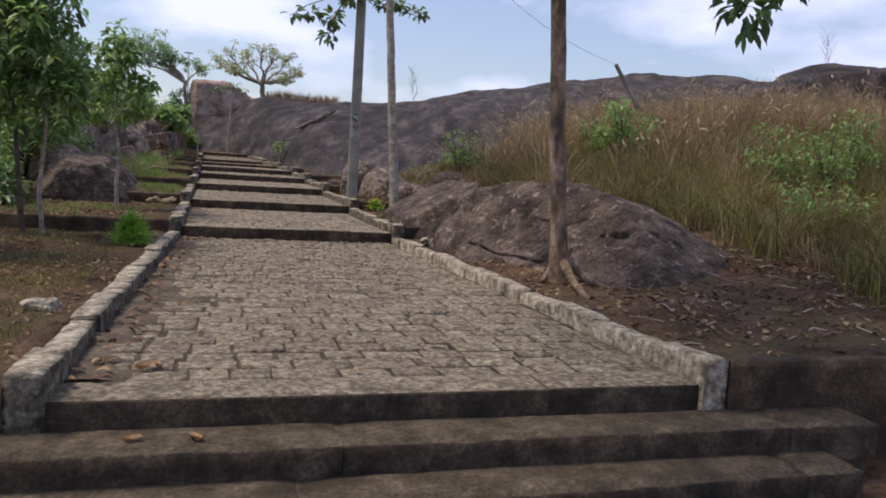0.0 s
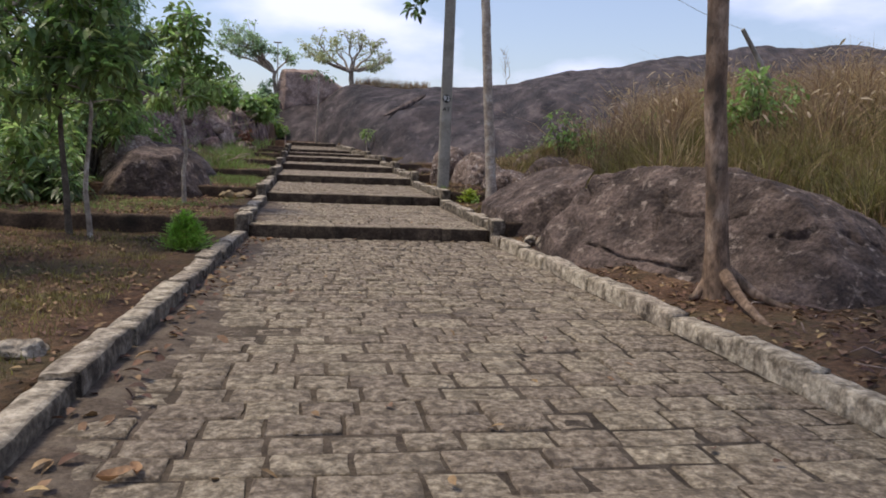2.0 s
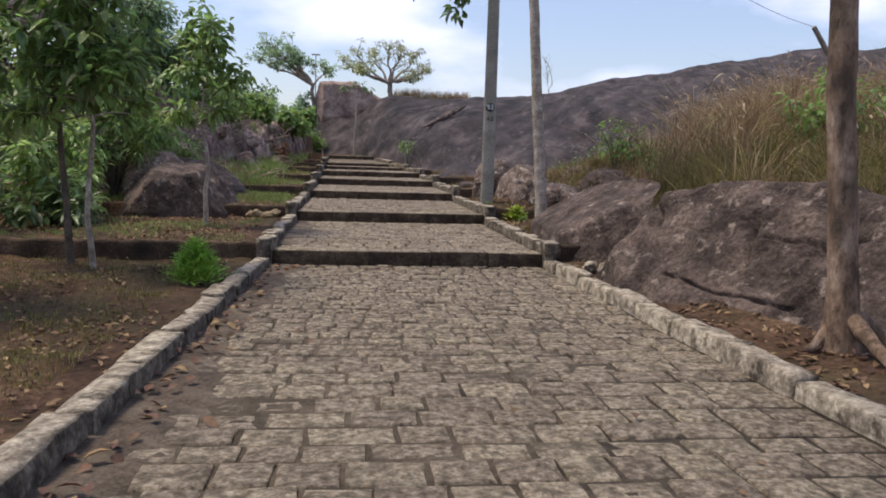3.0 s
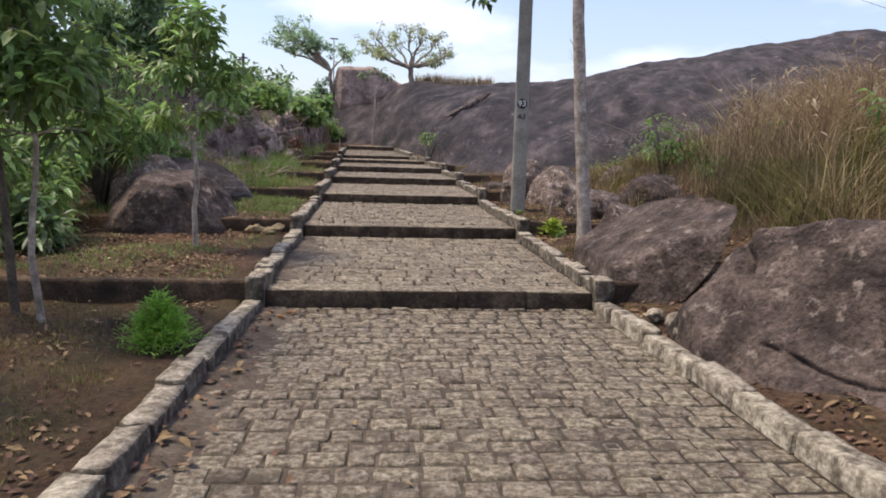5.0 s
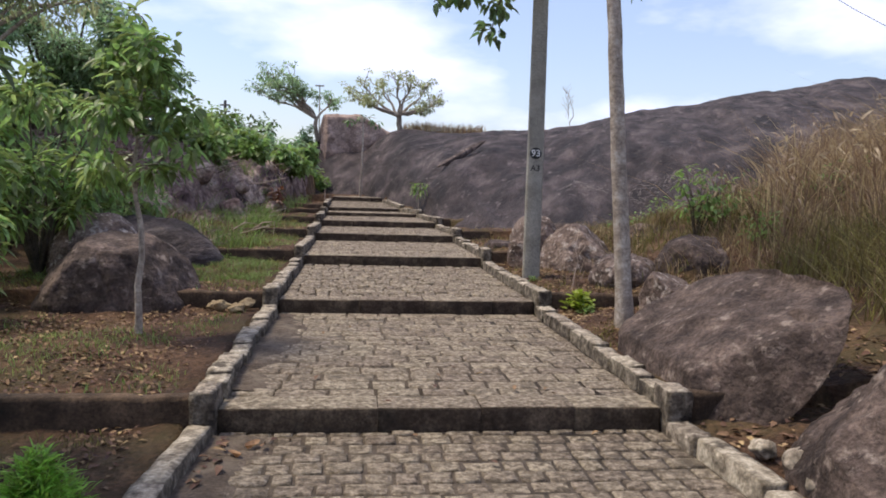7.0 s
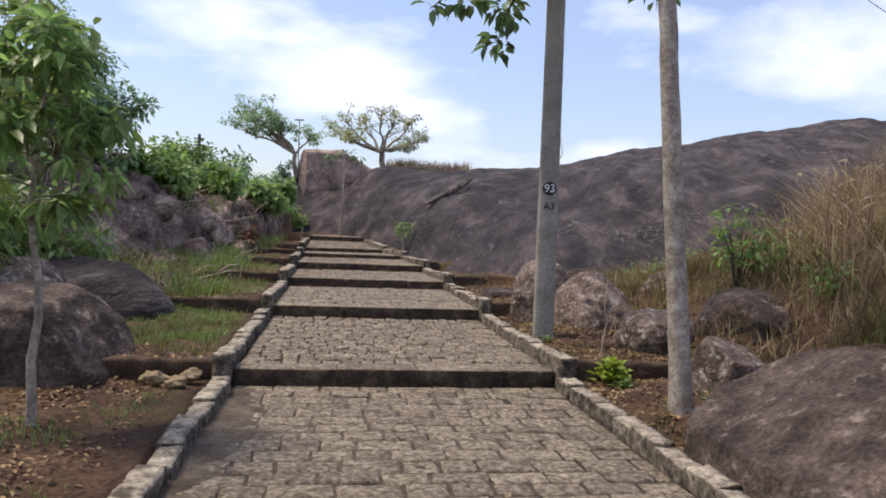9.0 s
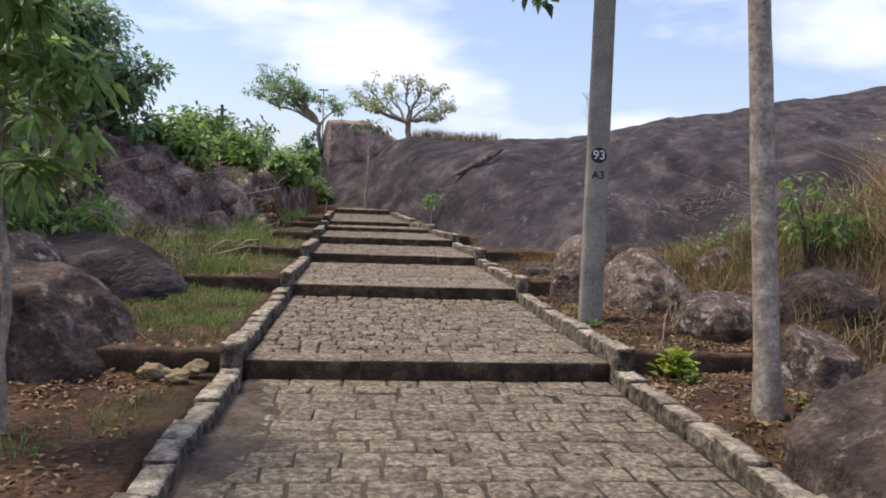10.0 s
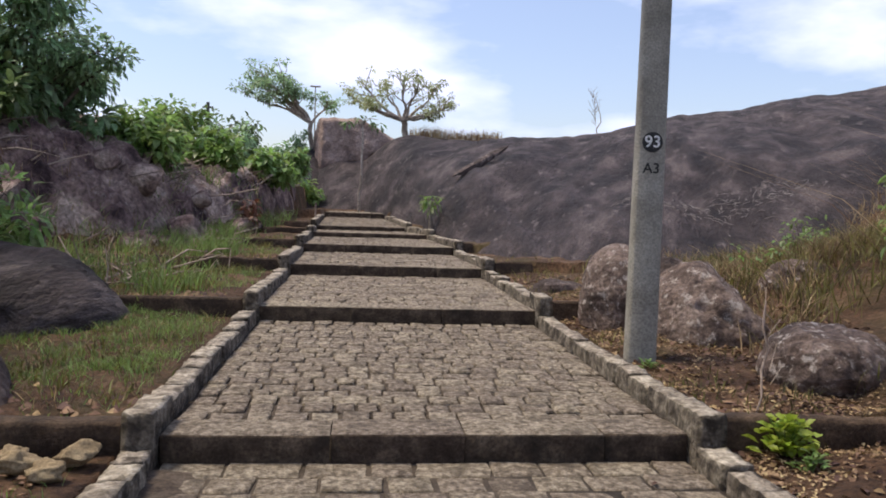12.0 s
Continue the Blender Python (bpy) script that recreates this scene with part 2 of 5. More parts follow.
def put(name, me, mat, parent=None, label="", category="", group="", kind="", at=(0, 0, 0)):
    if not me.materials:
        me.materials.append(mat)
    ob = new(name, me)
    ob.location = at
    if parent:
        ob.parent = parent
    return tagged(ob, label, category, group, kind)


def root(name, label, category, at=(0, 0, 0), group="", kind=""):
    ob = new(name)
    ob.empty_display_size = 0.1
    ob.location = at
    return tagged(ob, label, category, group, kind)


def tube(b, points, radii, sides=7, wobble=0.0, closed=True):
    """A tapered tube along points."""
    p, r = np.asarray(points, float), np.asarray(radii, float)
    d = np.gradient(p, axis=0)
    d /= np.linalg.norm(d, axis=1)[:, None] + 1e-9
    side = np.cross(d, [0.31, 0.93, 0.17])
    side /= np.linalg.norm(side, axis=1)[:, None] + 1e-9
    up = np.cross(d, side)
    a = np.linspace(0, 2 * np.pi, sides, endpoint=False)
    rr = r[:, None] * (1 + wobble * rng.normal(size=(len(p), sides)))
    ring = p[:, None] + rr[..., None] * (np.cos(a)[None, :, None] * side[:, None] + np.sin(a)[None, :, None] * up[:, None])
    faces = []
    for i in range(len(p) - 1):
        for k in range(sides):
            q = (k + 1) % sides
            faces.append((i * sides + k, i * sides + q, (i + 1) * sides + q, (i + 1) * sides + k))
    b.add(ring.reshape(-1, 3), faces)
    if closed:
        b.add(ring[-1], [tuple(range(sides))])


def leaves(b, centres, length, width, droop=0.5, spread=1.0, out=None):
    """Many folded leaves: seven points and six triangles each."""
    c = np.asarray(centres, float)
    n = len(c)
    a = rng.uniform(0, 2 * np.pi, n)
    d = np.stack([np.cos(a), np.sin(a), np.zeros(n)], 1) * spread
    if out is not None:
        d = d * 0.6 + out
    d[:, 2] += rng.normal(0, 0.35, n) - droop
    d /= np.linalg.norm(d, axis=1)[:, None]
    s = np.cross(d, [0, 0, 1.0]) + rng.normal(0, 0.25, (n, 3))
    s /= np.linalg.norm(s, axis=1)[:, None]
    up = np.cross(s, d)
    L = length * rng.uniform(0.6, 1.25, n)[:, None]
    W = width * rng.uniform(0.7, 1.2, n)[:, None] * 0.5
    fall = np.array([0, 0, 1.0]) * L
    lift = up * W * 0.35
    v = np.stack([c, c + d * L * 0.3 - s * W * 0.85 + lift, c + d * L * 0.65 - s * W * 0.8 + lift - fall * 0.05, c + d * L * 0.5 - fall * 0.02,
                  c + d * L * 0.3 + s * W * 0.85 + lift, c + d * L * 0.65 + s * W * 0.8 + lift - fall * 0.05, c + d * L - fall * 0.18], 1)
    base = np.arange(n)[:, None, None] * 7
    f = np.array([[0, 3, 1], [1, 3, 2], [2, 3, 6], [0, 4, 3], [3, 4, 5], [3, 5, 6]])[None] + base
    b.add(v.reshape(-1, 3), f.reshape(-1, 3))


def blades(b, roots, height, width, lean=0.35, seg=2):
    """Grass blades: narrow bent strips."""
    p = np.asarray(roots, float)
    n = len(p)
    h = height * rng.uniform(0.45, 1.2, n)[:, None] if np.isscalar(height) else (height * rng.uniform(0.6, 1.15, n))[:, None]
    a = rng.uniform(0, 2 * np.pi, n)
    side = np.stack([np.cos(a), np.sin(a), np.zeros(n)], 1) * width * 0.5
    b2 = rng.uniform(0, 2 * np.pi, n)
    tilt = np.stack([np.cos(b2), np.sin(b2), np.zeros(n)], 1) * (np.abs(rng.normal(0, lean, n)))[:, None] * h
    up = np.array([0, 0, 1.0])
    m = p + up * h * 0.55 + tilt * 0.35
    t = p + up * h * 0.95 + tilt
    v = np.stack([p - side, p + side, m + side * 0.8, m - side * 0.8, t], 1)
    base = np.arange(n)[:, None] * 5
    b.add(v.reshape(-1, 3), np.zeros((0, 3), int))
    start = b.count - n * 5
    q = np.array([[0, 1, 2, 3]]) + base
    tr = np.array([[3, 2, 4]]) + base
    b.f[-1] = q + start
    b.f.append(tr + start)


def rock_mesh(name, size, seed, levels=4, rough=0.16, cuts=6, turn=0.0, grooves=0, keep_right=None):
    """A boulder: a subdivided sphere cut by planes, roughened, split by a few grooves; keep_right flattens what lies left of that x."""
    r = np.random.default_rng(seed)
    bm = bmesh.new()
    bmesh.ops.create_icosphere(bm, subdivisions=levels, radius=1.0)
    planes = []
    for _ in range(cuts):
        d = r.normal(size=3)
        d /= np.linalg.norm(d)
        planes.append((Vector(d), r.uniform(0.6, 0.92)))
    splits = []
    for _ in range(grooves):
        d = r.normal(size=3) * np.array([1, 1, 0.5])
        d /= np.linalg.norm(d)
        splits.append((Vector(d), r.uniform(-0.45, 0.45), r.uniform(0.04, 0.06), Vector(r.normal(size=3)).normalized(), r.uniform(-0.2, 0.3)))
    spin = Matrix.Rotation(turn, 3, "Z")
    o = Vector((seed * 3.7, seed * 1.3, 0))
    for v in bm.verts:
        for d, k in planes:
            over = v.co.dot(d) - k
            if over > 0:
                v.co -= d * over * 0.96
        unit = v.co.copy()
        k = 1 + rough * noise.fractal(unit * 1.3 + o, 1.0, 2.0, 3) + rough * 0.22 * noise.fractal(unit * 5 + o, 0.9, 2.0, 4)
        k += rough * 0.4 * (0.3 - abs(noise.noise(unit * 2.0 + o * 1.7))) + rough * 0.1 * (0.3 - abs(noise.noise(unit * 6.5 + o)))
        for d, at, wide, side, reach in splits:
            if unit.dot(side) < reach:
                continue
            off = abs(unit.dot(d) - at + 0.12 * noise.noise(unit * 2.2 + o) + 0.03 * noise.noise(unit * 9 + o))
            if off < wide:
                k -= 0.12 * (1 - off / wide)
        v.co *= k
        v.co = spin @ Vector((v.co.x * size[0], v.co.y * size[1], v.co.z * size[2]))
        if keep_right is not None and v.co.x < keep_right:
            v.co.x = keep_right + (v.co.x - keep_right) * 0.12
    me = bpy.data.meshes.new(name)
    bm.to_mesh(me)
    bm.free()
    me.polygons.foreach_set("use_smooth", np.ones(len(me.polygons), bool))
    return me


def facet_rock(name, centre, size, seed, planes=(), cracks=(), tilt=0.0, rough=0.05, levels=6, keep_right=None):
    """A boulder with chosen faces, in world metres: an ellipsoid sheared by tilt along x, cut by planes (point, normal) and split by cracks (points, width, depth)."""
    bm = bmesh.new()
    bmesh.ops.create_icosphere(bm, subdivisions=levels, radius=1.0)
    me = bpy.data.meshes.new(name)
    bm.to_mesh(me)
    bm.free()
    co = np.empty(len(me.vertices) * 3)
    me.vertices.foreach_get("co", co)
    unit = co.reshape(-1, 3)
    v = unit * np.asarray(size) + np.asarray(centre)
    v[:, 2] -= tilt * (v[:, 0] - centre[0])
    for at, d in planes:
        d = np.asarray(d, float) / np.linalg.norm(d)
        over = (v - np.asarray(at)) @ d
        v -= np.clip(over, 0, None)[:, None] * 0.95 * d
    o = Vector((seed * 3.7, seed * 1.3, seed * 0.7))
    for i, q in enumerate(v):
        w = Vector(q)
        k = noise.fractal(w * 1.1 + o, 1.0, 2.0, 3) + 0.5 * noise.fractal(w * 4.0 + o, 0.8, 2.0, 4) - 0.5 * max(0.0, 0.12 - abs(noise.noise(w * 1.6 + o * 1.7))) * 3
        v[i] += unit[i] * k * rough
    for pts, wide, deep in cracks:
        pts = np.asarray(pts, float)
        fine = np.concatenate([a + (c - a) * np.linspace(0, 1, 6)[:, None] for a, c in zip(pts[:-1], pts[1:])])
        pts = np.array([v[np.argmin(((v - q) ** 2).sum(1))] for q in fine[::2]])
        pts = pts[np.concatenate([[True], np.linalg.norm(np.diff(pts, axis=0), axis=1) > 1e-6])]
        near = np.full(len(v), 9.0)
        wander = np.array([noise.noise(Vector(q) * 5 + o) for q in v]) * wide * 0.7
        for a, c in zip(pts[:-1], pts[1:]):
            t = np.clip(((v - a) @ (c - a)) / ((c - a) @ (c - a)), 0, 1)
            near = np.minimum(near, np.linalg.norm(v - a - t[:, None] * (c - a), axis=1))
        fall = np.clip(1 - np.abs(near + wander) / wide, 0, 1)
        v -= unit * (fall * deep)[:, None]
    if keep_right is not None:
        left = v[:, 0] < keep_right
        v[left, 0] = keep_right + (v[left, 0] - keep_right) * 0.12
    v -= np.asarray(centre)
    me.vertices.foreach_set("co", v.ravel())
    me.polygons.foreach_set("use_smooth", np.ones(len(me.polygons), bool))
    me.update()
    return me


def smooth(a, b, x):
    t = np.clip((x - a) / (b - a), 0, 1)
    return t * t * (3 - 2 * t)


def lump(x, y, s, seed=0.0):
    """Smooth cheap relief from a few crossed waves."""
    return (np.sin(x * s + 1.3 + seed) * np.cos(y * s * 1.17 - 0.7 + seed) + 0.6 * np.sin(x * s * 2.3 - y * s * 1.9 + seed * 2.1)
            + 0.35 * np.sin(x * s * 4.7 + y * s * 5.1 + seed)) / 1.95


# ---- plan: the stepped path ----
# front edge y, top z, of each terrace, from the foot of the slope up
STEPS = [(3.85, -0.15), (4.14, 0.0), (4.46, 0.14), (11.6, 0.29), (15.3, 0.44), (19.15, 0.59), (22.5, 0.74), (25.3, 0.88), (28.2, 0.98), (29.6, 1.08), (34.0, 1.33)]
PATH_END = 36.8


def edge_left(y):
    return np.interp(y, [4.4, 11.6, 22.0, 34.0], [-0.36, -0.07, -0.07, -0.12])


def edge_right(y):
    return np.interp(y, [4.4, 11.6, 22.0, 25.3, 28.2, 29.6, 34.0], [3.0, 2.79, 2.79, 2.64, 2.42, 1.98, 1.6])


def terrace_z(y):
    """Level of the soil strips beside the path."""
    z = np.full(np.shape(y), -0.33)
    for sy, sz in STEPS[2:]:
        z = np.where(np.asarray(y) >= sy + 0.03, sz + 0.05, z)
    return z


def bank_rise(x, y):
    """The steep bank left of the upper terraces."""
    foot = np.interp(x, [-9, -5, -3, -2, -1.3, -0.95, -0.9], [20.0, 21.8, 23.3, 25.6, 29.0, 34.0, 60.0])
    tall = np.interp(x, [-9, -4.7, -3, -1.9, -1.2], [2.2, 1.75, 1.15, 0.95, 0.7])
    return smooth(0.0, 2.3, y - foot) * tall * (1 - smooth(38, 60, y) * 0.7)


def soil_z(x, y):
    x, y = np.asarray(x, float), np.asarray(y, float)
    z = terrace_z(y)
    ramp = np.interp(y, [4.46, 4.5] + [s for s, _ in STEPS[3:]] + [60], [-0.33, 0.2] + [s - 0.03 for _, s in STEPS[3:]] + [1.6])
    away = np.maximum(smooth(4.6, 5.6, x), smooth(-2.6, -4.0, x) * smooth(12, 15.5, y))
    z = z * (1 - away) + ramp * away
    # bank on the left
    z = z + bank_rise(x, y)
    z = z + smooth(-2.5, -9, x) * smooth(9, 18, y) * 0.5
    # grassy mound on the right
    rise = np.clip(0.38 * (x - 4.1), 0, None)
    rise = 2.1 * (1 - np.exp(-rise / 2.1)) * 1.25
    along = smooth(4.6, 16.5, y) * (1 - smooth(18, 21.5, y) * (1 - smooth(7, 10, x)) * 0.8)
    z = z + rise * along
    z = z + smooth(3.0, 3.6, x) * 0.06 * smooth(4.5, 4.6, y)
    z = z - smooth(60, 160, y) * 12 - smooth(40, 160, np.abs(x)) * 14
    beside = smooth(0.0, 0.5, np.maximum(edge_left(y) - x, x - edge_right(y)))
    z = z + 0.05 * lump(x, y, 1.9) * beside + 0.02 * lump(x, y, 7.3, 2.0) * beside
    # under the path itself
    on_path = (x > edge_left(y) - 0.1) & (x < edge_right(y) + 0.1)
    z = np.where(on_path & (y > 3.8) & (y < PATH_END), z - 0.22, z)
    return z


# ridge of the bare rock: x along the crest, height
CREST_X = [-8, -5, -3, -1.2, 2.3, 6.5, 10, 13, 16, 20, 25, 28.5, 36, 40, 46, 70]
CREST_Z = [1.0, 1.9, 3.0, 3.85, 4.5, 4.55, 4.75, 5.5, 6.12, 6.9, 7.85, 8.1, 8.3, 9.4, 10.3, 9.5]
FOOT_X = [-8, -3.0, -1.6, -0.6, 1.0, 2.0, 2.6, 3.1, 3.8, 5.0, 7.5, 10, 16, 70]
FOOT_Y = [44, 41, 38.5, 37.3, 36.6, 32.0, 27.5, 24.6, 22.8, 21.6, 21.4, 21.0, 20, 20]


def dome_z(x, y):
    foot = np.interp(x, FOOT_X, FOOT_Y)
    low = soil_z(x, foot) - 0.1
    crest = np.interp(x, CREST_X, CREST_Z)
    s = (y - foot) / (46 - foot)
    up = 1 - (1 - np.clip(s, 0, 1)) ** 1.45
    z = low + (crest - low) * up
    z = np.where(s < 0, low + s * 9, z)
    z = np.where(y > 46, crest - 0.012 * np.clip(y - 46, 0, None) ** 1.7, z)
    u, w = x * 0.92 - y * 0.38, x * 0.38 + y * 0.92
    folds = 0.13 * np.sin(u * 1.3 + 0.8 * np.sin(w * 0.35)) + 0.07 * np.sin(u * 3.1 + 0.9 * np.sin(w * 0.5 + 1)) + 0.03 * np.sin(u * 7.3 + 1.2 * np.sin(w * 0.8)) + 0.05 * lump(x, y, 1.4, 3.0) + 0.02 * lump(x, y, 5.3, 1.0)
    return z + folds * smooth(0.0, 0.12, s) * (1 - 0.6 * smooth(0.75, 1.0, s))


def sheet(xs, ys, zf):
    X, Y = np.meshgrid(xs, ys)
    Z = zf(X, Y)
    b = Builder()
    w = len(xs)
    i = (np.arange(len(ys) - 1)[:, None] * w + np.arange(w - 1)[None]).ravel()
    b.add(np.stack([X, Y, Z], -1).reshape(-1, 3), np.stack([i, i + 1, i + 1 + w, i + w], 1))
    return b


def steps_between(*spans):
    """Grid lines: (start, end, step) spans one after another."""
    out = np.concatenate([np.arange(a, b, s) for a, b, s in spans])
    return out


gx = steps_between((-200, -40, 16), (-40, -10, 1.5), (-10, 14, 0.12), (14, 40, 1.3), (40, 201, 16))
gy = steps_between((-60, -10, 10), (-10, 3, 0.6), (3, 24, 0.1), (24, 50, 0.5), (50, 100, 5), (100, 301, 20))
extra = [s + d for s, _ in STEPS for d in (0.025, 0.035)]
gy = np.unique(np.concatenate([gy, extra]))
put("ground", sheet(gx, gy, soil_z).mesh("ground", True), SOIL, label="reddish brown soil with dry leaves and patchy grass", category="ground", kind="structure")

dx = steps_between((-8, 30, 0.22), (30, 71, 1.0))
dy = steps_between((19, 50, 0.22), (50, 90, 2.0))
put("rock_outcrop", sheet(dx, dy, dome_z).mesh("rock_outcrop", True), GNEISS, label="huge bare dark gneiss outcrop with weathered streaks", category="rock", kind="structure")


def rough_bank(x, y):
    lift = smooth(0.05, 0.5, bank_rise(x, y)) * (1 - smooth(-5.6, -6.6, x)) * (1 - smooth(33, 35, y))
    rugged = 0.34 * np.abs(lump(x, y + soil_z(x, y) * 1.5, 1.9, 1.0)) + 0.2 * np.abs(lump(x, y, 4.7, 2.0)) + 0.07 * lump(x, y, 11.0, 3.0)
    return soil_z(x, y) - 0.06 + lift * (0.05 + rugged)


put("rock_bank", sheet(np.arange(-6.8, -0.85, 0.07), np.arange(20.5, 35.5, 0.08), rough_bank).mesh("rock_bank", True), BANK,
    label="steep dark rocky bank with dry roots", category="bank", kind="structure")


# ---- path pieces ----
def stone_mesh(name, seed, top_jitter=0.03, inset=0.035):
    """A worn block in a unit box (x, y from -0.5 to 0.5, z from -1 to 0): top softened and uneven."""
    r = np.random.default_rng(seed)
    b = Builder()

    def ring(k, z, j):
        base = np.array([(-1, -1), (0, -1), (1, -1), (1, 0), (1, 1), (0, 1), (-1, 1), (-1, 0)], float) * 0.5 * k
        base += r.normal(0, j * 1.3, base.shape)
        return np.column_stack([base, z + r.normal(0, j * 0.6, 8)])
    rings = [ring(0.98, -1.0, 0.0), ring(1.0, -0.3, 0.009), ring(1 - inset, -0.05, 0.015), ring(0.6, 0.02, 0.05)]
    v = np.concatenate(rings + [np.array([[0, 0, r.normal(0, top_jitter)]])])
    faces = []
    for k in range(3):
        for i in range(8):
            j = (i + 1) % 8
            faces.append((k * 8 + i, k * 8 + j, k * 8 + 8 + j, k * 8 + 8 + i))
    b.add(v, faces)
    c = len(v) - 1
    b.f.append(np.array([(24 + i, 24 + (i + 1) % 8, c) for i in range(8)]))
    return b.mesh(name, True)


def rough_block(name, seed, nx=3, ny=9, nz=3, amp=0.05, shrink=(0.86, 0.985), drop=0.05):
    """A hewn block in a unit box (z from -1 to 0), its faces knocked about."""
    r = np.random.default_rng(seed)
    b = Builder()
    faces, index, verts = [], {}, []

    def vert(i, j, k):
        if (i, j, k) not in index:
            index[(i, j, k)] = len(verts)
            x, y, z = i / nx - 0.5, j / ny - 0.5, -1 + k / nz * 1.0
            z = -1 + (1 - (1 - k / nz) ** 2.2)
            top = k == nz
            rim = (i in (0, nx)) + (j in (0, ny)) * (1.0)
            d = noise.noise_vector(Vector((x * 3.1 + seed, y * 6.3, z * 2.7)))
            e = noise.noise_vector(Vector((x * 9.1, y * 19.3 + seed, z * 6.7)))
            s = 0.0 if k == 0 else 1.0
            x += s * (d.x * amp * 2.4 + e.x * amp * 1.3) * (0.12 if nx > 5 and i in (0, nx) else 1.0)
            y += s * (d.y * amp * 0.5)
            z += s * (d.z * amp * 1.3 + e.z * amp * 0.7) - (drop * min(rim, 1) if top else 0)
            if top and rim:
                x *= shrink[0]
                y *= shrink[1]
            verts.append((x, y, z))
        return index[(i, j, k)]
    for i in range(nx):
        for j in range(ny):
            faces.append((vert(i, j, nz), vert(i + 1, j, nz), vert(i + 1, j + 1, nz), vert(i, j + 1, nz)))
    for k in range(nz):
        for j in range(ny):
            faces.append((vert(0, j + 1, k), vert(0, j, k), vert(0, j, k + 1), vert(0, j + 1, k + 1)))
            faces.append((vert(nx, j, k), vert(nx, j + 1, k), vert(nx, j + 1, k + 1), vert(nx, j, k + 1)))
        for i in range(nx):
            faces.append((vert(i, 0, k), vert(i + 1, 0, k), vert(i + 1, 0, k + 1), vert(i, 0, k + 1)))
            faces.append((vert(i + 1, ny, k), vert(i, ny, k), vert(i, ny, k + 1), vert(i + 1, ny, k + 1)))
    b.add(verts, faces)
    return b.mesh(name, True)


SETT_MESHES = [stone_mesh("sett", s, 0.09) for s in range(14)]
EDGE_MESHES = [rough_block("edge_stone", 40 + s, 10, 5, 3, 0.012, (0.996, 0.97), 0.035) for s in range(10)]

KERB_MESHES = [rough_block("kerb_stone", 70 + s, 4, 9, 3, 0.026, (0.93, 0.99), 0.022) for s in range(14)]
for me in SETT_MESHES:
    me.materials.append(SETT)
# up-facing polygons keep the sett colour, the rest carry stain and painted shade
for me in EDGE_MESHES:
    me.materials.append(RISER_STAIN_SHADE)
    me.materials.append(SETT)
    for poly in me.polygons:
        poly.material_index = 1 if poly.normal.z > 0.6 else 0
# lower steps: same painted riser shade and stain under cement-coloured treads
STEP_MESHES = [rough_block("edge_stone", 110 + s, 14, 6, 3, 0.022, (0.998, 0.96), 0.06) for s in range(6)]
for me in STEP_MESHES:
    me.materials.append(RISER_STAIN_SHADE)
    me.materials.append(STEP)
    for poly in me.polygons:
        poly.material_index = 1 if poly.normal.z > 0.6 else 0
# top light is put into the colour: pale tops over darker, mossy sides
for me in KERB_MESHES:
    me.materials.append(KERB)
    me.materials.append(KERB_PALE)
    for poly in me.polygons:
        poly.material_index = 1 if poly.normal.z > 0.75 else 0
PALE_MESHES = [rough_block("kerb_stone", 90 + s, 4, 9, 3, 0.024, (0.94, 0.99), 0.02) for s in range(10)]
for me in PALE_MESHES:
    me.materials.append(KERB_PALE)


def place_stone(name, meshes, parent, centre, size, turn=0.0, tilt=(0.0, 0.0)):
    ob = new(name, meshes[int(rng.integers(len(meshes)))])
    ob.parent = parent
    ob.location, ob.scale = centre, size
    ob.rotation_euler = (tilt[0], tilt[1], turn)
    return ob


def lay_setts(parent, y0, y1, z0, z1, width, depth, singles=300):
    """Rows of setts in broken bond from y0 to y1."""
    spare = Builder()
    y, laid = y0, 0
    while y < y1 - 0.05:
        d = depth * rng.uniform(0.85, 1.15)
        if y + d > y1 - 0.06:
            d = y1 - y
        xl, xr = float(edge_left(y)) + 0.01, float(edge_right(y)) - 0.01
        x = xl
        while x < xr - 0.02:
            w = width * rng.uniform(0.7, 1.3)
            if x + w > xr - 0.08:
                w = xr - x
            z = z0 + (z1 - z0) * (y - y0) / (y1 - y0) + rng.normal(0, 0.004)
            c = (x + w / 2, y + d / 2 + rng.normal(0, 0.006), z)
            gap = rng.uniform(0.012, 0.028)
            size = (w - gap, d - gap, 0.06)
            if laid < singles:
                place_stone("sett", SETT_MESHES, parent, c, size, rng.normal(0, 0.015), (rng.normal(0, 0.012), rng.normal(0, 0.01)))
            else:
                me = SETT_MESHES[int(rng.integers(14))]
                co = np.empty(len(me.vertices) * 3)
                me.vertices.foreach_get("co", co)
                v = co.reshape(-1, 3) * np.array(size) + np.array(c)
                base = spare.count
                spare.add(v, np.zeros((0, 4), int))
                polys = [tuple(p.vertices) for p in me.polygons]
                spare.f[-1] = np.array([p for p in polys if len(p) == 4]) + base
                spare.f.append(np.array([p for p in polys if len(p) == 3]) + base)
            laid += 1
            x += w
        y += d
    if spare.count:
        put("setts", spare.mesh("setts", True), SETT_FAR, parent, kind="stuff")


def box(b, x0, x1, y0, y1, z0, z1, tilt=0.0):
    v = [(x, y, z + (tilt if y == y1 else 0) * (z == z1)) for z in (z0, z1) for y in (y0, y1) for x in (x0, x1)]
    b.add(v, [(0, 2, 3, 1), (4, 5, 7, 6), (0, 1, 5, 4), (2, 6, 7, 3), (0, 4, 6, 2), (1, 3, 7, 5)])


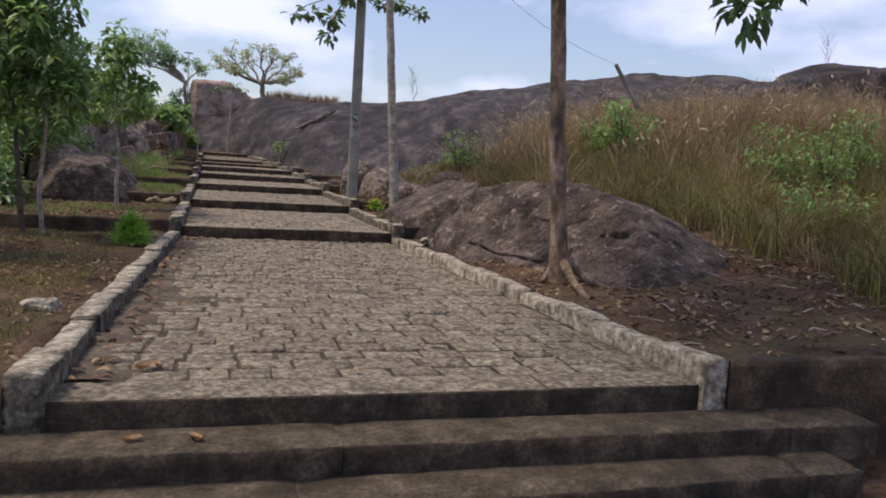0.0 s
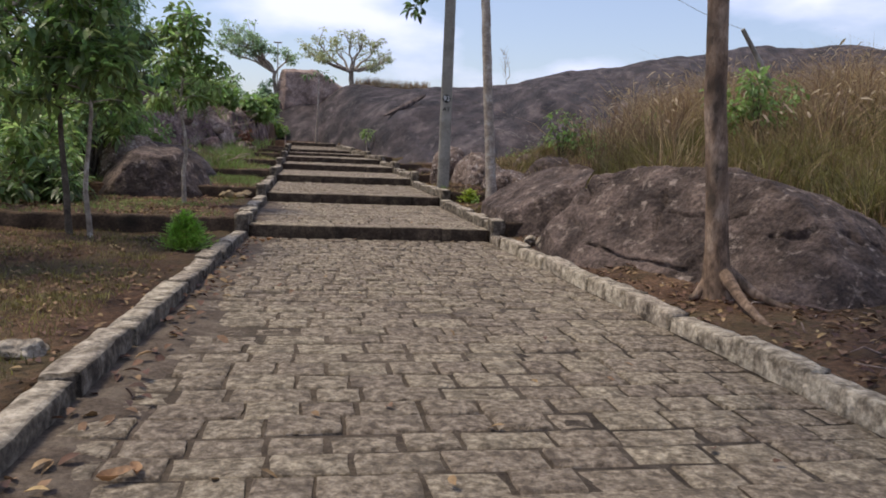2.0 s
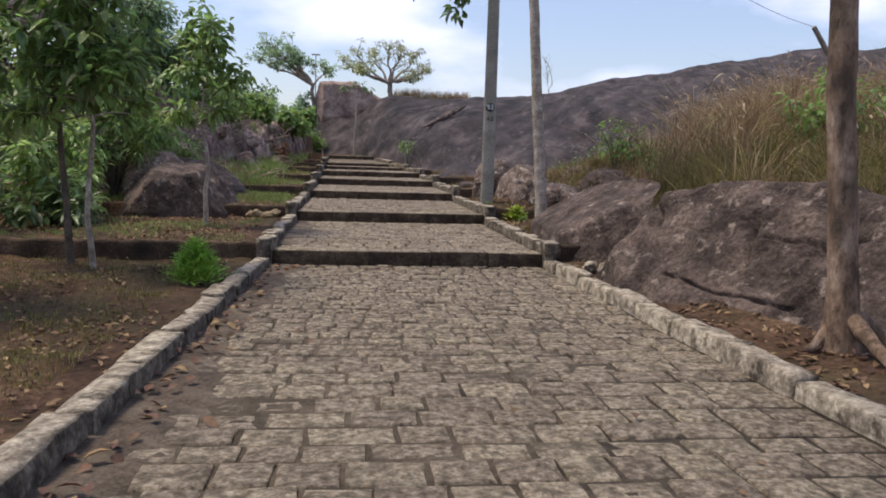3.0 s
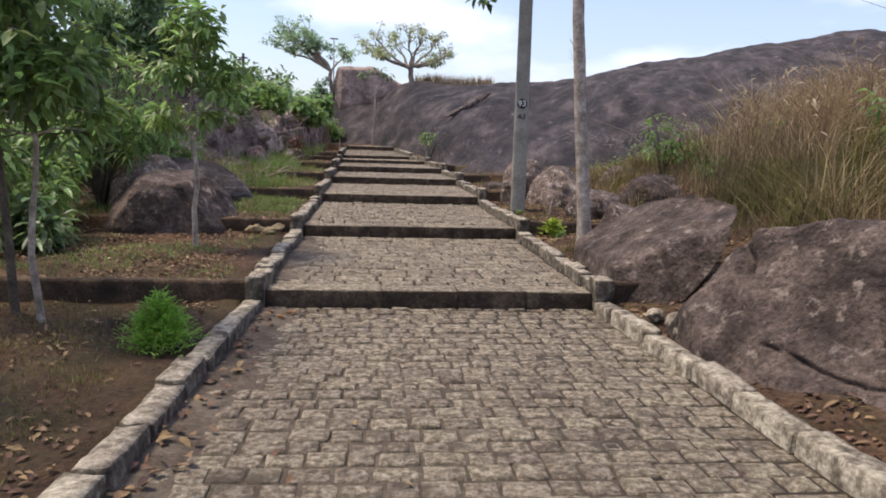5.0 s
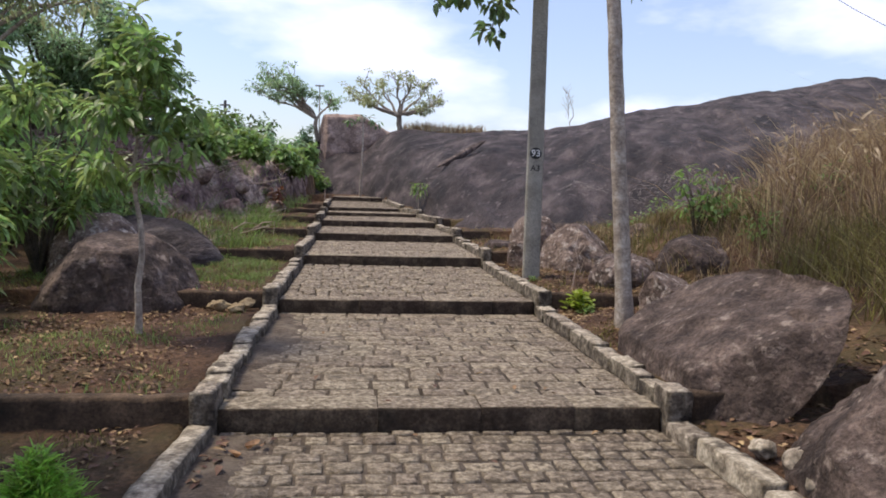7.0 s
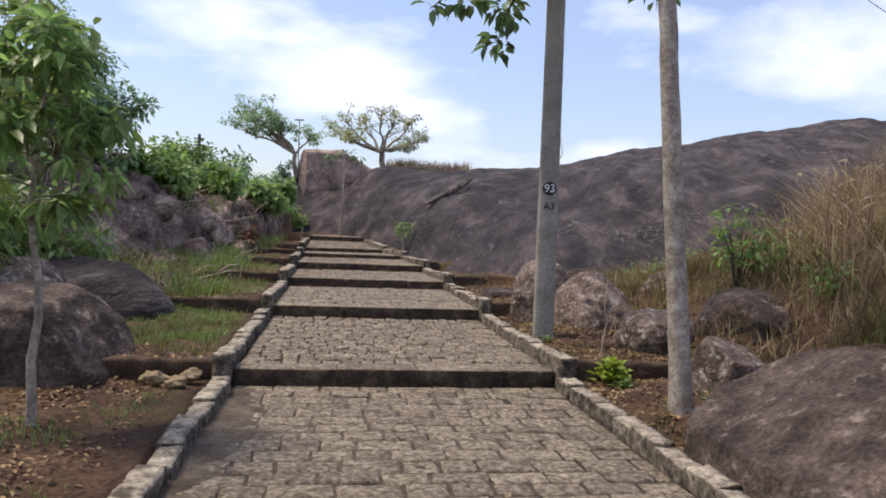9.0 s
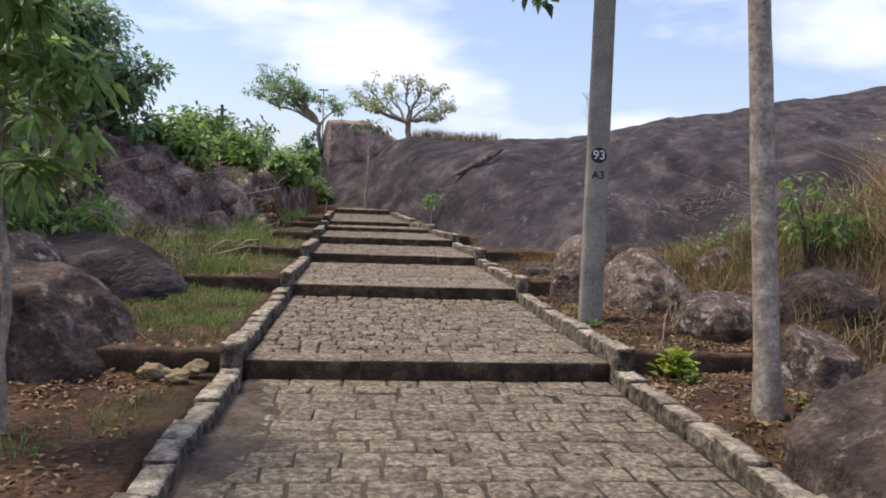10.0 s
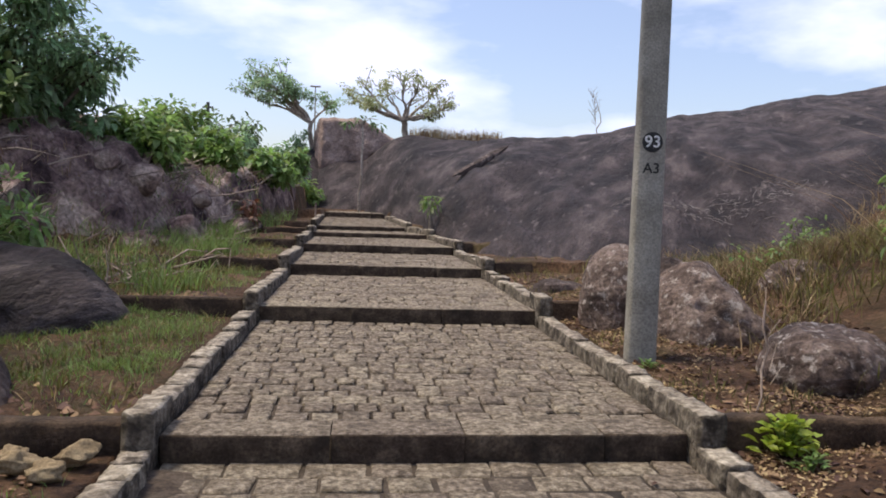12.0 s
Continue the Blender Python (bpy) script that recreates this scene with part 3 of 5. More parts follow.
PAVING = {2: [(4.74, 8.0, 0.29, 0.2), (8.0, 11.6, 0.18, 0.15)], 3: [(11.9, 15.3, 0.31, 0.21)], 4: [(15.58, 19.15, 0.18, 0.17)],
          5: [(19.4, 22.5, 0.24, 0.2)], 6: [(22.75, 25.3, 0.26, 0.22)], 7: [(25.5, 28.2, 0.26, 0.22)], 8: [(28.4, 29.6, 0.28, 0.22)], 9: [(29.8, 34.0, 0.3, 0.25)], 10: [(34.2, 36.8, 0.3, 0.25)]}
for k, (sy, sz) in enumerate(STEPS):
    last = STEPS[k + 1][0] if k + 1 < len(STEPS) else PATH_END
    below = STEPS[k - 1][1] if k else -0.33
    end_z = 1.19 if k == 9 else sz
    x0, x1 = float(edge_left(sy)), float(edge_right(sy))
    if k < 2:
        x0, x1 = (-0.9, 3.95) if k == 1 else (-1.1, 3.6)
    bed = Builder()
    v = []
    for z in (sz - 0.5, sz - (0.011 if k < 4 else 0.02)):
        for y in (sy + 0.05, last + 0.12):
            up = (end_z - sz) if (y > sy + 0.1 and z > sz - 0.1) else 0
            v += [((x0 if k < 2 else float(edge_left(y)) - 0.02), y, z + up), ((x1 if k < 2 else float(edge_right(y)) + 0.02), y, z + up)]
    bed.add(v, [(0, 2, 3, 1), (4, 5, 7, 6), (0, 1, 5, 4), (2, 6, 7, 3), (0, 4, 6, 2), (1, 3, 7, 5)])
    path = put("pavement", bed.mesh("pavement"), JOINT, label="terrace of the stepped path paved with worn granite setts" if k > 1 else "rough stone step at the foot of the path",
               category="path", kind="structure")
    # front edge course
    x = x0
    rise = sz - below
    while x < x1 - 0.05:
        w = rng.uniform(0.55, 1.0) if k > 2 else rng.uniform(1.7, 2.6)
        if x + w > x1 - 0.3:
            w = x1 - x
        d = 0.3 if k > 1 else 0.34
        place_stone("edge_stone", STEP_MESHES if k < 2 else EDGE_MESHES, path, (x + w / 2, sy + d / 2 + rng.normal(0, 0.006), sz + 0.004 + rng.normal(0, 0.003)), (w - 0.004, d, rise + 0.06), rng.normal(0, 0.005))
        x += w
    for y0, y1, w, d in PAVING.get(k, []):
        t0, t1 = (y0 - sy) / (last - sy), (y1 - sy) / (last - sy)
        lay_setts(path, y0, y1, sz + (end_z - sz) * t0, sz + (end_z - sz) * t1, w, d, {2: 230, 3: 300, 4: 300, 5: 260}.get(k, 0) if y0 < 8 or k != 2 else 300)


# ---- kerbs ----
for k in range(2, 10):
    (sy, sz), last = STEPS[k], STEPS[k + 1][0]
    for left in (True, False):
        kerb = root("kerb", "weathered grey stone kerb along the path" if left else "pale worn stone kerb with cement streaks", "kerb", group="kerbs along the path")
        y = sy - (0.04 if k == 2 else 0.10)
        first = True
        while y < last - 0.12:
            ln = rng.uniform(0.45, 0.85) if k == 2 else (rng.uniform(0.24, 0.5) if k < 6 else rng.uniform(0.5, 0.9))
            if y + ln > last - 0.3:
                ln = last - 0.11 - y
            up = (1.19 - sz) * (y - sy) / (last - sy) if k == 9 else 0
            wide = rng.uniform(0.145, 0.175)
            top = sz + up + 0.115 + rng.normal(0, 0.013) + (0.03 if first else 0)
            xe = float(edge_left(y + ln / 2)) - wide / 2 if left else float(edge_right(y + ln / 2)) + wide / 2
            slope = math.atan2(float(edge_left(y + ln) - edge_left(y)) if left else float(edge_right(y + ln) - edge_right(y)), ln)
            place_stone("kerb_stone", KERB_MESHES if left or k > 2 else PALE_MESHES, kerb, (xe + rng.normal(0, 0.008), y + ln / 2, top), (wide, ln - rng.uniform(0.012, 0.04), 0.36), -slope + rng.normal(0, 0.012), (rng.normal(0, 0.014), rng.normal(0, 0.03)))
            y += ln
            first = False


# ---- low retaining walls beside each step ----
def low_wall(x0, x1, y, z_top, z_foot, thick=0.15, label="low dark mossy retaining wall beside a step"):
    n = max(3, int(abs(x1 - x0) / 0.14))
    xs = np.linspace(x0, x1, n)
    b = Builder()
    prof = np.array([(0, 0), (0, 0.55), (0, 0.93), (0.06, 1), (0.6, 1.0), (1, 0.98), (1, 0)])
    rows = []
    for x in xs:
        wob = 0.014 * lump(x, y, 6.0) + 0.008 * lump(x, y, 19.0, 1.0)
        rows.append([(x, y + p[0] * thick + wob * (p[0] < 0.5), z_foot + p[1] * (z_top - z_foot + wob * 0.8)) for p in prof])
    m = len(prof)
    f = [(i * m + j, i * m + j + 1, (i + 1) * m + j + 1, (i + 1) * m + j) for i in range(n - 1) for j in range(m - 1)]
    b.add(np.array(rows).reshape(-1, 3), f)
    b.add(rows[0], [tuple(range(m))])
    b.add(rows[-1], [tuple(range(m))[::-1]])
    put("low_wall", b.mesh("low_wall"), WALL, label=label, category="wall", group="low walls beside the steps")


reach_left = {2: -9.0, 3: -7.0, 4: -2.2, 5: -3.2, 6: -3.0, 7: -2.6, 8: -2.2, 9: -2.0}
reach_right = {2: 12.0, 3: 3.35, 4: 4.4, 5: 3.75, 6: 3.5, 7: 3.0}
for k, (sy, sz) in enumerate(STEPS):
    low = STEPS[k - 1][1] if k > 2 else -0.35
    if k in reach_left:
        low_wall(float(edge_left(sy)) - 0.16, reach_left[k], sy - 0.04, sz + 0.075, low - 0.1)
    if k in reach_right:
        low_wall(float(edge_right(sy)) + 0.16, reach_right[k], sy - 0.04, sz + (0.14 if k == 2 else 0.1), low - 0.1)


# ---- boulders ----
def boulder(at, size, seed, label, mat=None, turn=0.0, rough=0.16, cuts=6, levels=4, name="boulder", grooves=0, keep_right=None):
    me = rock_mesh(name, size, seed, levels, rough, cuts, turn, grooves, None if keep_right is None else keep_right - at[0])
    return put(name, me, mat or BOULDER, label=label, category="rock", at=at)


def cut_boulder(centre, size, seed, label, mat, planes=(), cracks=(), **more):
    return put("boulder", facet_rock("boulder", centre, size, seed, planes, cracks, **more), mat, label=label, category="rock", at=centre)


cut_boulder((5.0, 9.3, -0.5), (2.3, 2.4, 1.56), 3, "large low brown-grey boulder with cracks beside the path", BOULDER,
            [((3.02, 9.95, 0.3), (-0.7, -0.31, 0.65)), ((3.62, 10.5, 0.82), (-0.62, 0.45, 0.64))],
            [([(3.6, 10.35, 0.88), (3.34, 9.95, 0.7)], 0.06, 0.16), ([(3.86, 9.2, 0.98), (3.72, 9.02, 0.75), (3.6, 8.9, 0.55)], 0.034, 0.1),
             ([(3.22, 9.45, 0.43), (3.4, 9.0, 0.38), (3.47, 8.8, 0.35), (3.58, 8.54, 0.37), (3.7, 8.29, 0.33)], 0.026, 0.07), ([(4.3, 8.0, 0.6), (4.75, 7.75, 0.55), (5.0, 7.8, 0.5)], 0.05, 0.09), ([(3.75, 8.95, 0.85), (4.0, 8.5, 0.8), (4.3, 8.3, 0.78)], 0.03, 0.07)],
            tilt=0.3, rough=0.07, levels=8, keep_right=3.06)
cut_boulder((3.72, 12.25, 0.3), (1.0, 1.3, 0.98), 5, "dark brown boulder undercut on one side beside the kerb", BOULDER,
            [((3.95, 11.75, 0.85), (0.72, -0.25, -0.65)), ((3.95, 11.75, 1.0), (-0.5, -0.03, 0.86)), ((3.2, 11.62, 0.45), (-0.55, -0.75, 0.35)), ((4.12, 12.2, 0.6), (1, 0.1, 0.1))],
            [([(3.75, 11.75, 1.0), (3.8, 11.55, 0.8), (3.72, 11.4, 0.62)], 0.06, 0.08)], rough=0.05, keep_right=3.04)
cut_boulder((4.1, 14.6, 0.5), (0.33, 0.3, 0.44), 7, "small broken grey stone beside the tree", BOULDER_PALE, [((4.15, 14.5, 0.74), (0.2, -0.3, 0.9)), ((3.9, 14.5, 0.6), (-0.9, -0.4, 0.2)), ((4.3, 14.4, 0.5), (0.6, -0.8, 0.1))], rough=0.04, levels=5)
cut_boulder((5.0, 15.75, 0.8), (0.54, 0.52, 0.44), 11, "dark brown boulder overhanging the soil", BOULDER, [((4.7, 15.5, 1.1), (0.05, -0.25, 0.95)), ((4.7, 15.3, 0.75), (-0.1, -0.85, -0.5)), ((5.2, 15.6, 0.9), (0.9, -0.3, 0.3))], [([(4.6, 15.4, 1.05), (4.7, 15.3, 0.75)], 0.06, 0.04)], rough=0.07)
cut_boulder((4.16, 16.2, 0.62), (0.42, 0.43, 0.34), 13, "low purplish-brown slab undercut above the low wall", BOULDER_PALE, [((4.1, 16.0, 0.88), (-0.05, -0.2, 0.97)), ((4.1, 15.8, 0.62), (-0.2, -0.8, -0.55)), ((3.72, 16.0, 0.8), (-0.9, -0.2, 0.35))], [([(4.0, 15.75, 0.85), (4.15, 15.72, 0.65)], 0.05, 0.03)], rough=0.06)
cut_boulder((4.14, 18.0, 0.48), (0.7, 0.7, 0.8), 15, "sloping brown boulder with dry soil around it", BOULDER_PALE, [((3.9, 17.5, 1.14), (0.45, -0.3, 0.85)), ((4.3, 17.5, 0.82), (0.62, -0.3, 0.7)), ((3.62, 17.5, 0.9), (-0.85, -0.5, 0.2)), ((4.0, 17.3, 0.7), (0.1, -0.96, 0.25))], [([(3.8, 17.3, 1.0), (4.1, 17.3, 0.75), (4.3, 17.3, 0.55)], 0.06, 0.05)], rough=0.08)
cut_boulder((3.58, 18.75, 0.72), (0.4, 0.43, 0.6), 17, "smooth rounded grey boulder behind the pole", BOULDER_PALE, [((3.9, 18.6, 1.2), (0.75, -0.2, 0.6))], rough=0.05)
cut_boulder((4.2, 19.1, 0.75), (0.4, 0.4, 0.42), 18, "brown boulder against the foot of the bare rock", BOULDER, [((4.2, 18.9, 1.1), (0.3, -0.4, 0.86))], rough=0.07)
cut_boulder((-1.84, 15.6, 0.3), (0.88, 0.9, 0.85), 23, "large dark boulder with a pale flank", BOULDER, [((-2.3, 15.2, 0.8), (-0.8, -0.3, 0.5)), ((-1.8, 15.2, 1.0), (0.1, -0.22, 0.97)), ((-1.35, 15.2, 0.75), (0.75, -0.3, 0.58)), ((-1.8, 14.95, 0.6), (0.1, -0.97, 0.2))], [([(-1.9, 14.95, 0.95), (-1.75, 14.9, 0.5)], 0.05, 0.04)], rough=0.05)
cut_boulder((-2.45, 16.9, 0.55), (0.62, 0.6, 0.74), 24, "pale-flanked boulder leaning behind a darker one", BOULDER_PALE, [((-2.6, 16.5, 1.1), (-0.6, -0.5, 0.62)), ((-2.3, 16.6, 1.26), (0.2, -0.15, 0.96))], rough=0.06)
cut_boulder((-2.6, 18.7, 0.35), (1.4, 1.1, 0.9), 25, "low grey-black rock slab in the grass", GNEISS, [((-2.4, 18.5, 1.05), (0.05, -0.13, 0.98)), ((-1.65, 18.5, 0.95), (0.5, -0.3, 0.8))], tilt=0.03, rough=0.05)
cut_boulder((0.6, 43.2, 3.6), (2.1, 1.8, 2.1), 27, "pinkish brown weathered boulder with a dark top on the rock crest", PINK, [((-0.75, 42.4, 3.8), (-0.97, -0.2, 0.05)), ((0.2, 42.2, 4.0), (0.08, -0.98, 0.12)), ((0.3, 42.5, 4.86), (0.0, -0.15, 0.98)), ((1.35, 42.4, 4.6), (0.5, -0.1, 0.85))], [([(-0.5, 42.2, 4.6), (-0.3, 42.2, 3.8)], 0.1, 0.08), ([(0.3, 42.2, 4.7), (0.4, 42.2, 3.8)], 0.1, 0.06)], rough=0.09)
boulder((3.3, 20.3, 0.66), (0.42, 0.3, 0.16), 19, "flat brown stone on the soil", cuts=9)
boulder((5.3, 18.4, 1.0), (0.4, 0.3, 0.25), 22, "small brown stone among dry scrub", BOULDER_PALE, cuts=10, rough=0.2)
boulder((26.0, 26.0, 2.4), (8.5, 4.5, 4.0), 26, "dark rounded rock hump behind the grass", mat=GNEISS, rough=0.12, cuts=5, levels=5)
slab = boulder((4.06, 31.9, float(dome_z(4.06, 31.9)) + 0.03), (2.0, 0.13, 0.12), 28, "long thin slab of loose rock on the slope", cuts=12, rough=0.25, levels=5, name="rock_slab")
slab.rotation_euler = (0, radians(-17), radians(57))
for i, (x, y, s) in enumerate([(3.2, 10.6, 0.1), (3.16, 10.3, 0.11), (3.1, 10.85, 0.07), (3.5, 10.75, 0.08)]):
    boulder((x, y, 0.24 + s * 0.3), (s * 1.1, s * 1.3, s * 0.8), 61 + i, "small pale broken stone wedged between the boulders", KERB_PALE, name="stone", levels=4, cuts=12, rough=0.2)
for i, (x, y, s) in enumerate([(-0.62, 14.95, 0.1), (-0.46, 14.85, 0.085), (-0.4, 15.08, 0.09), (-0.72, 15.1, 0.07)]):
    boulder((x, y, 0.36 + s * 0.5), (s * 1.2, s, s * 0.7), 31 + i, "ochre field stone lying against the low wall", YELLOW_STONE, name="stone", levels=4, cuts=22, rough=0.3)
boulder((-0.72, 6.3, 0.21), (0.13, 0.1, 0.06), 37, "flat pale stone on the grass", KERB_PALE, name="stone", levels=4, cuts=16, rough=0.3)

# ---- concrete pole ----
POLE = (3.13, 17.0)
pole = root("utility_pole", "grey concrete utility pole with painted number 93", "pole", (POLE[0], POLE[1], 0.4))
b = Builder()
hs = np.linspace(0, 8.0, 9)
for side in (0,):
    rows = []
    for h in hs:
        w, d = 0.112 - 0.004 * h, 0.09 - 0.003 * h
        c = 0.018
        rows.append([(-w + c, -d, h), (w - c, -d, h), (w, -d + c, h), (w, d - c, h), (w - c, d, h), (-w + c, d, h), (-w, d - c, h), (-w, -d + c, h)])
    f = [(i * 8 + j, i * 8 + (j + 1) % 8, (i + 1) * 8 + (j + 1) % 8, (i + 1) * 8 + j) for i in range(len(hs) - 1) for j in range(8)]
    b.add(np.array(rows).reshape(-1, 3), f)
    b.add(rows[-1], [tuple(range(8))])
shaft = put("shaft", b.mesh("shaft"), CONCRETE, pole)
shaft.rotation_euler = (0, 0, radians(-8))


def writing(text, size, at, mat, parent, name, facing=-8.0, thick=0.002):
    cu = bpy.data.curves.new(name, "FONT")
    cu.body, cu.size, cu.extrude, cu.align_x, cu.align_y = text, size, thick, "CENTER", "CENTER"
    cu.offset = size * 0.012
    tmp = bpy.data.objects.new("tmp", cu)
    me = bpy.data.meshes.new_from_object(tmp)
    bpy.data.objects.remove(tmp)
    me.materials.clear()
    me.materials.append(mat)
    ob = new(name, me)
    ob.parent = parent
    ob.matrix_basis = pose(*at, 90, 0, facing)
    return ob


def disc(name, r, at, mat, parent, facing=-8.0):
    b = Builder()
    a = np.linspace(0, 2 * np.pi, 28, endpoint=False)
    front = np.column_stack([np.cos(a) * r, np.sin(a) * r, np.full(28, 0.003)])
    rear = front - [0, 0, 0.003]
    b.add(front, [tuple(range(28))])
    b.add(np.concatenate([rear, front]), [(i, (i + 1) % 28, 28 + (i + 1) % 28, 28 + i) for i in range(28)])
    ob = put(name, b.mesh(name), mat, parent)
    ob.matrix_basis = pose(*at, 90, 0, facing)
    return ob


fx = math.sin(radians(-8))
front_y = -(0.09 - 0.003 * 1.8) - 0.003
disc("number_disc", 0.077, (fx * -front_y, front_y * math.cos(radians(8)), 1.80), PAINT_BLACK, pole)
writing("93", 0.125, (fx * -front_y, front_y * math.cos(radians(8)) - 0.005, 1.80), PAINT_WHITE, pole, "number")
writing("A3", 0.11, (fx * -front_y, front_y * math.cos(radians(8)) - 0.002, 1.60), PAINT_BLACK, pole, "lower_mark")


# ---- trees ----
def trunk_line(base, top, bend=0.1, n=9, seed=0):
    r = np.random.default_rng(seed)
    t = np.linspace(0, 1, n)[:, None]
    p = np.asarray(base) * (1 - t) + np.asarray(top) * t
    w = np.cumsum(r.normal(0, bend / n, (n, 3)), 0) * np.sin(np.pi * np.clip(t, 0, 1)) * 2
    w[:, 2] = 0
    return p + w


def bare_tree(base, top, r0, r1, mat, label, seed, flare=1.7, roots=False):
    """A tall trunk whose crown hangs above; returns the thing and its line."""
    thing = root("tree", label, "tree", base)
    line = trunk_line((0, 0, -0.15), np.subtract(top, base), 0.05, 26, seed)
    h = line[:, 2]
    rad = np.interp(h, [-0.15, 0.0, 0.12, 0.35, top[2] - base[2]], [r0 * flare * 1.15, r0 * flare, r0 * 1.28, r0, r1])
    b = Builder()
    tube(b, line, rad, 14, 0.03)
    put("trunk", b.mesh("trunk", True), mat, thing)
    if roots:
        for a in (-1.75, -0.7, 0.9, 2.9):
            b = Builder()
            t = np.linspace(0, 1, 7)
            ln = {-1.75: 0.95, -0.7: 0.45}.get(a, 0.16)
            pts = np.column_stack([np.cos(a) * (0.05 + ln * t), np.sin(a) * (0.05 + ln * t), 0.17 * (1 - t) ** 2 - 0.05 * t])
            tube(b, pts, np.linspace(r0 * (0.6 if ln > 0.3 else 0.75), 0.018, 7), 8, 0.05)
            put("root", b.mesh("root", True), mat, thing)
    return thing, line + np.asarray(base)


def limb(thing, pts, r0, r1, mat, name="limb"):
    b = Builder()
    tube(b, np.asarray(pts, float) - np.array(thing.location), np.linspace(r0, r1, len(pts)), 7, 0.03)
    return put(name, b.mesh(name, True), mat, thing)


def crown(thing, clumps, count, length, width, mat, droop=0.5, name="crown", twig=None, shell=0.55):
    """Leaves in uneven clumps: (centre, radii). Fine twigs hold them together."""
    b, tw = Builder(), Builder()
    o = np.array(thing.location)
    total = sum(r[0] * r[1] * r[2] for _, r in clumps) ** 1.0
    for c, r in clumps:
        n = max(6, int(count * (r[0] * r[1] * r[2]) / total))
        d = rng.normal(size=(n, 3))
        d /= np.linalg.norm(d, axis=1)[:, None]
        k = rng.uniform(0, 1, n) ** 0.5
        k = shell * k + (1 - shell) * rng.uniform(0, 1, n)
        p = np.asarray(c) - o + d * k[:, None] * np.asarray(r) * (1 + 0.25 * lump(d[:, 0] * 3, d[:, 1] * 3 + d[:, 2] * 2, 1.7, c[0]))[:, None]
        leaves(b, p, length, width, droop, 1.0, d * 0.8)
        if twig:
            for q in p[:max(3, n // 25)]:
                m = (np.asarray(c) - o + q) / 2 + rng.normal(0, 0.03, 3)
                tube(tw, [np.asarray(c) - o, m, q], [twig, twig * 0.7, twig * 0.3], 4, 0, False)
    put(name, b.mesh(name), mat, thing)
    if twig and tw.count:
        put("twigwork", tw.mesh("twigwork"), BARK_DARK, thing, kind="stuff")


# tall bare trunk beside the boulder; its crown overhead is out of view
t1, line1 = bare_tree((3.6, 7.62, 0.27), (3.2, 7.6, 4.6), 0.083, 0.06, BARK_PALE, "tall slim tree with a bare pale brown trunk", 1, 1.5, True)
limb(t1, [(3.0, 7.6, 4.2), (3.5, 6.9, 3.9), (4.1, 6.2, 3.2), (4.3, 6.05, 2.75)], 0.03, 0.008, BARK_DARK)
limb(t1, [(2.95, 7.6, 4.5), (2.4, 7.2, 5.2), (1.8, 7.0, 5.6)], 0.05, 0.015, BARK_DARK)
limb(t1, [(2.95, 7.6, 4.5), (3.4, 8.0, 5.2), (4.2, 8.2, 5.7)], 0.05, 0.015, BARK_DARK)
crown(t1, [((4.25, 6.05, 2.66), (0.22, 0.15, 0.26)), ((4.6, 6.2, 2.95), (0.3, 0.2, 0.16)), ((5.0, 6.3, 3.1), (0.25, 0.2, 0.12))], 170, 0.15, 0.095, LEAF_DARK, 0.4, "hanging_leaves", 0.004)
# unseen crown, clumps added forward over the path to shade its start
crown(t1, [((2.6, 7.4, 5.3), (1.5, 1.4, 0.7)), ((4.0, 8.1, 5.7), (1.3, 1.2, 0.7)), ((1.6, 7.0, 5.7), (1.1, 1.1, 0.6)), ((0.9, 6.0, 5.6), (1.0, 1.4, 0.6)), ((2.2, 5.0, 5.5), (1.5, 1.2, 0.5)), ((4.6, 6.0, 5.5), (1.3, 1.3, 0.5)), ((0.6, 4.2, 5.6), (1.2, 1.0, 0.5)), ((3.8, 3.8, 5.4), (1.3, 1.0, 0.5))], 7500, 0.14, 0.08, LEAF_DARK, 0.4, "crown", 0.006)

# second bare trunk near the pole, with a branch that hangs beside it
t2, line2 = bare_tree((3.385, 13.93, 0.36), (3.03, 13.98, 5.2), 0.08, 0.056, BARK_GREY, "slim leaning tree with a bare grey-brown trunk", 2, 1.25)
limb(t2, [(3.05, 14.4, 4.9), (2.9, 15.4, 5.0), (2.75, 16.4, 4.6), (2.55, 17.0, 4.1), (2.48, 17.1, 3.75)], 0.03, 0.006, BARK_DARK)
limb(t2, [(2.75, 16.4, 4.6), (3.6, 16.9, 4.55), (4.4, 17.0, 4.4)], 0.016, 0.005, BARK_DARK)
limb(t2, [(2.7, 16.5, 4.6), (2.0, 16.9, 4.35), (1.7, 17.0, 4.12)], 0.012, 0.004, BARK_DARK)
crown(t2, [((2.5, 17.08, 3.82), (0.16, 0.14, 0.2)), ((2.55, 17.0, 4.2), (0.24, 0.2, 0.24)), ((2.1, 16.95, 4.25), (0.3, 0.15, 0.11)), ((1.72, 17.0, 4.15), (0.16, 0.12, 0.08)),
           ((2.9, 16.8, 4.62), (0.35, 0.25, 0.16)), ((3.7, 16.9, 4.6), (0.45, 0.25, 0.13)), ((4.3, 17.0, 4.5), (0.35, 0.2, 0.12))], 300, 0.165, 0.12, LEAF_DARK, 0.35, "hanging_leaves", 0.004)
crown(t2, [((2.8, 14.8, 5.6), (1.3, 1.4, 0.6)), ((3.6, 15.4, 5.5), (1.1, 1.2, 0.5))], 900, 0.14, 0.09, LEAF_DARK, 0.4, "crown", 0.006)


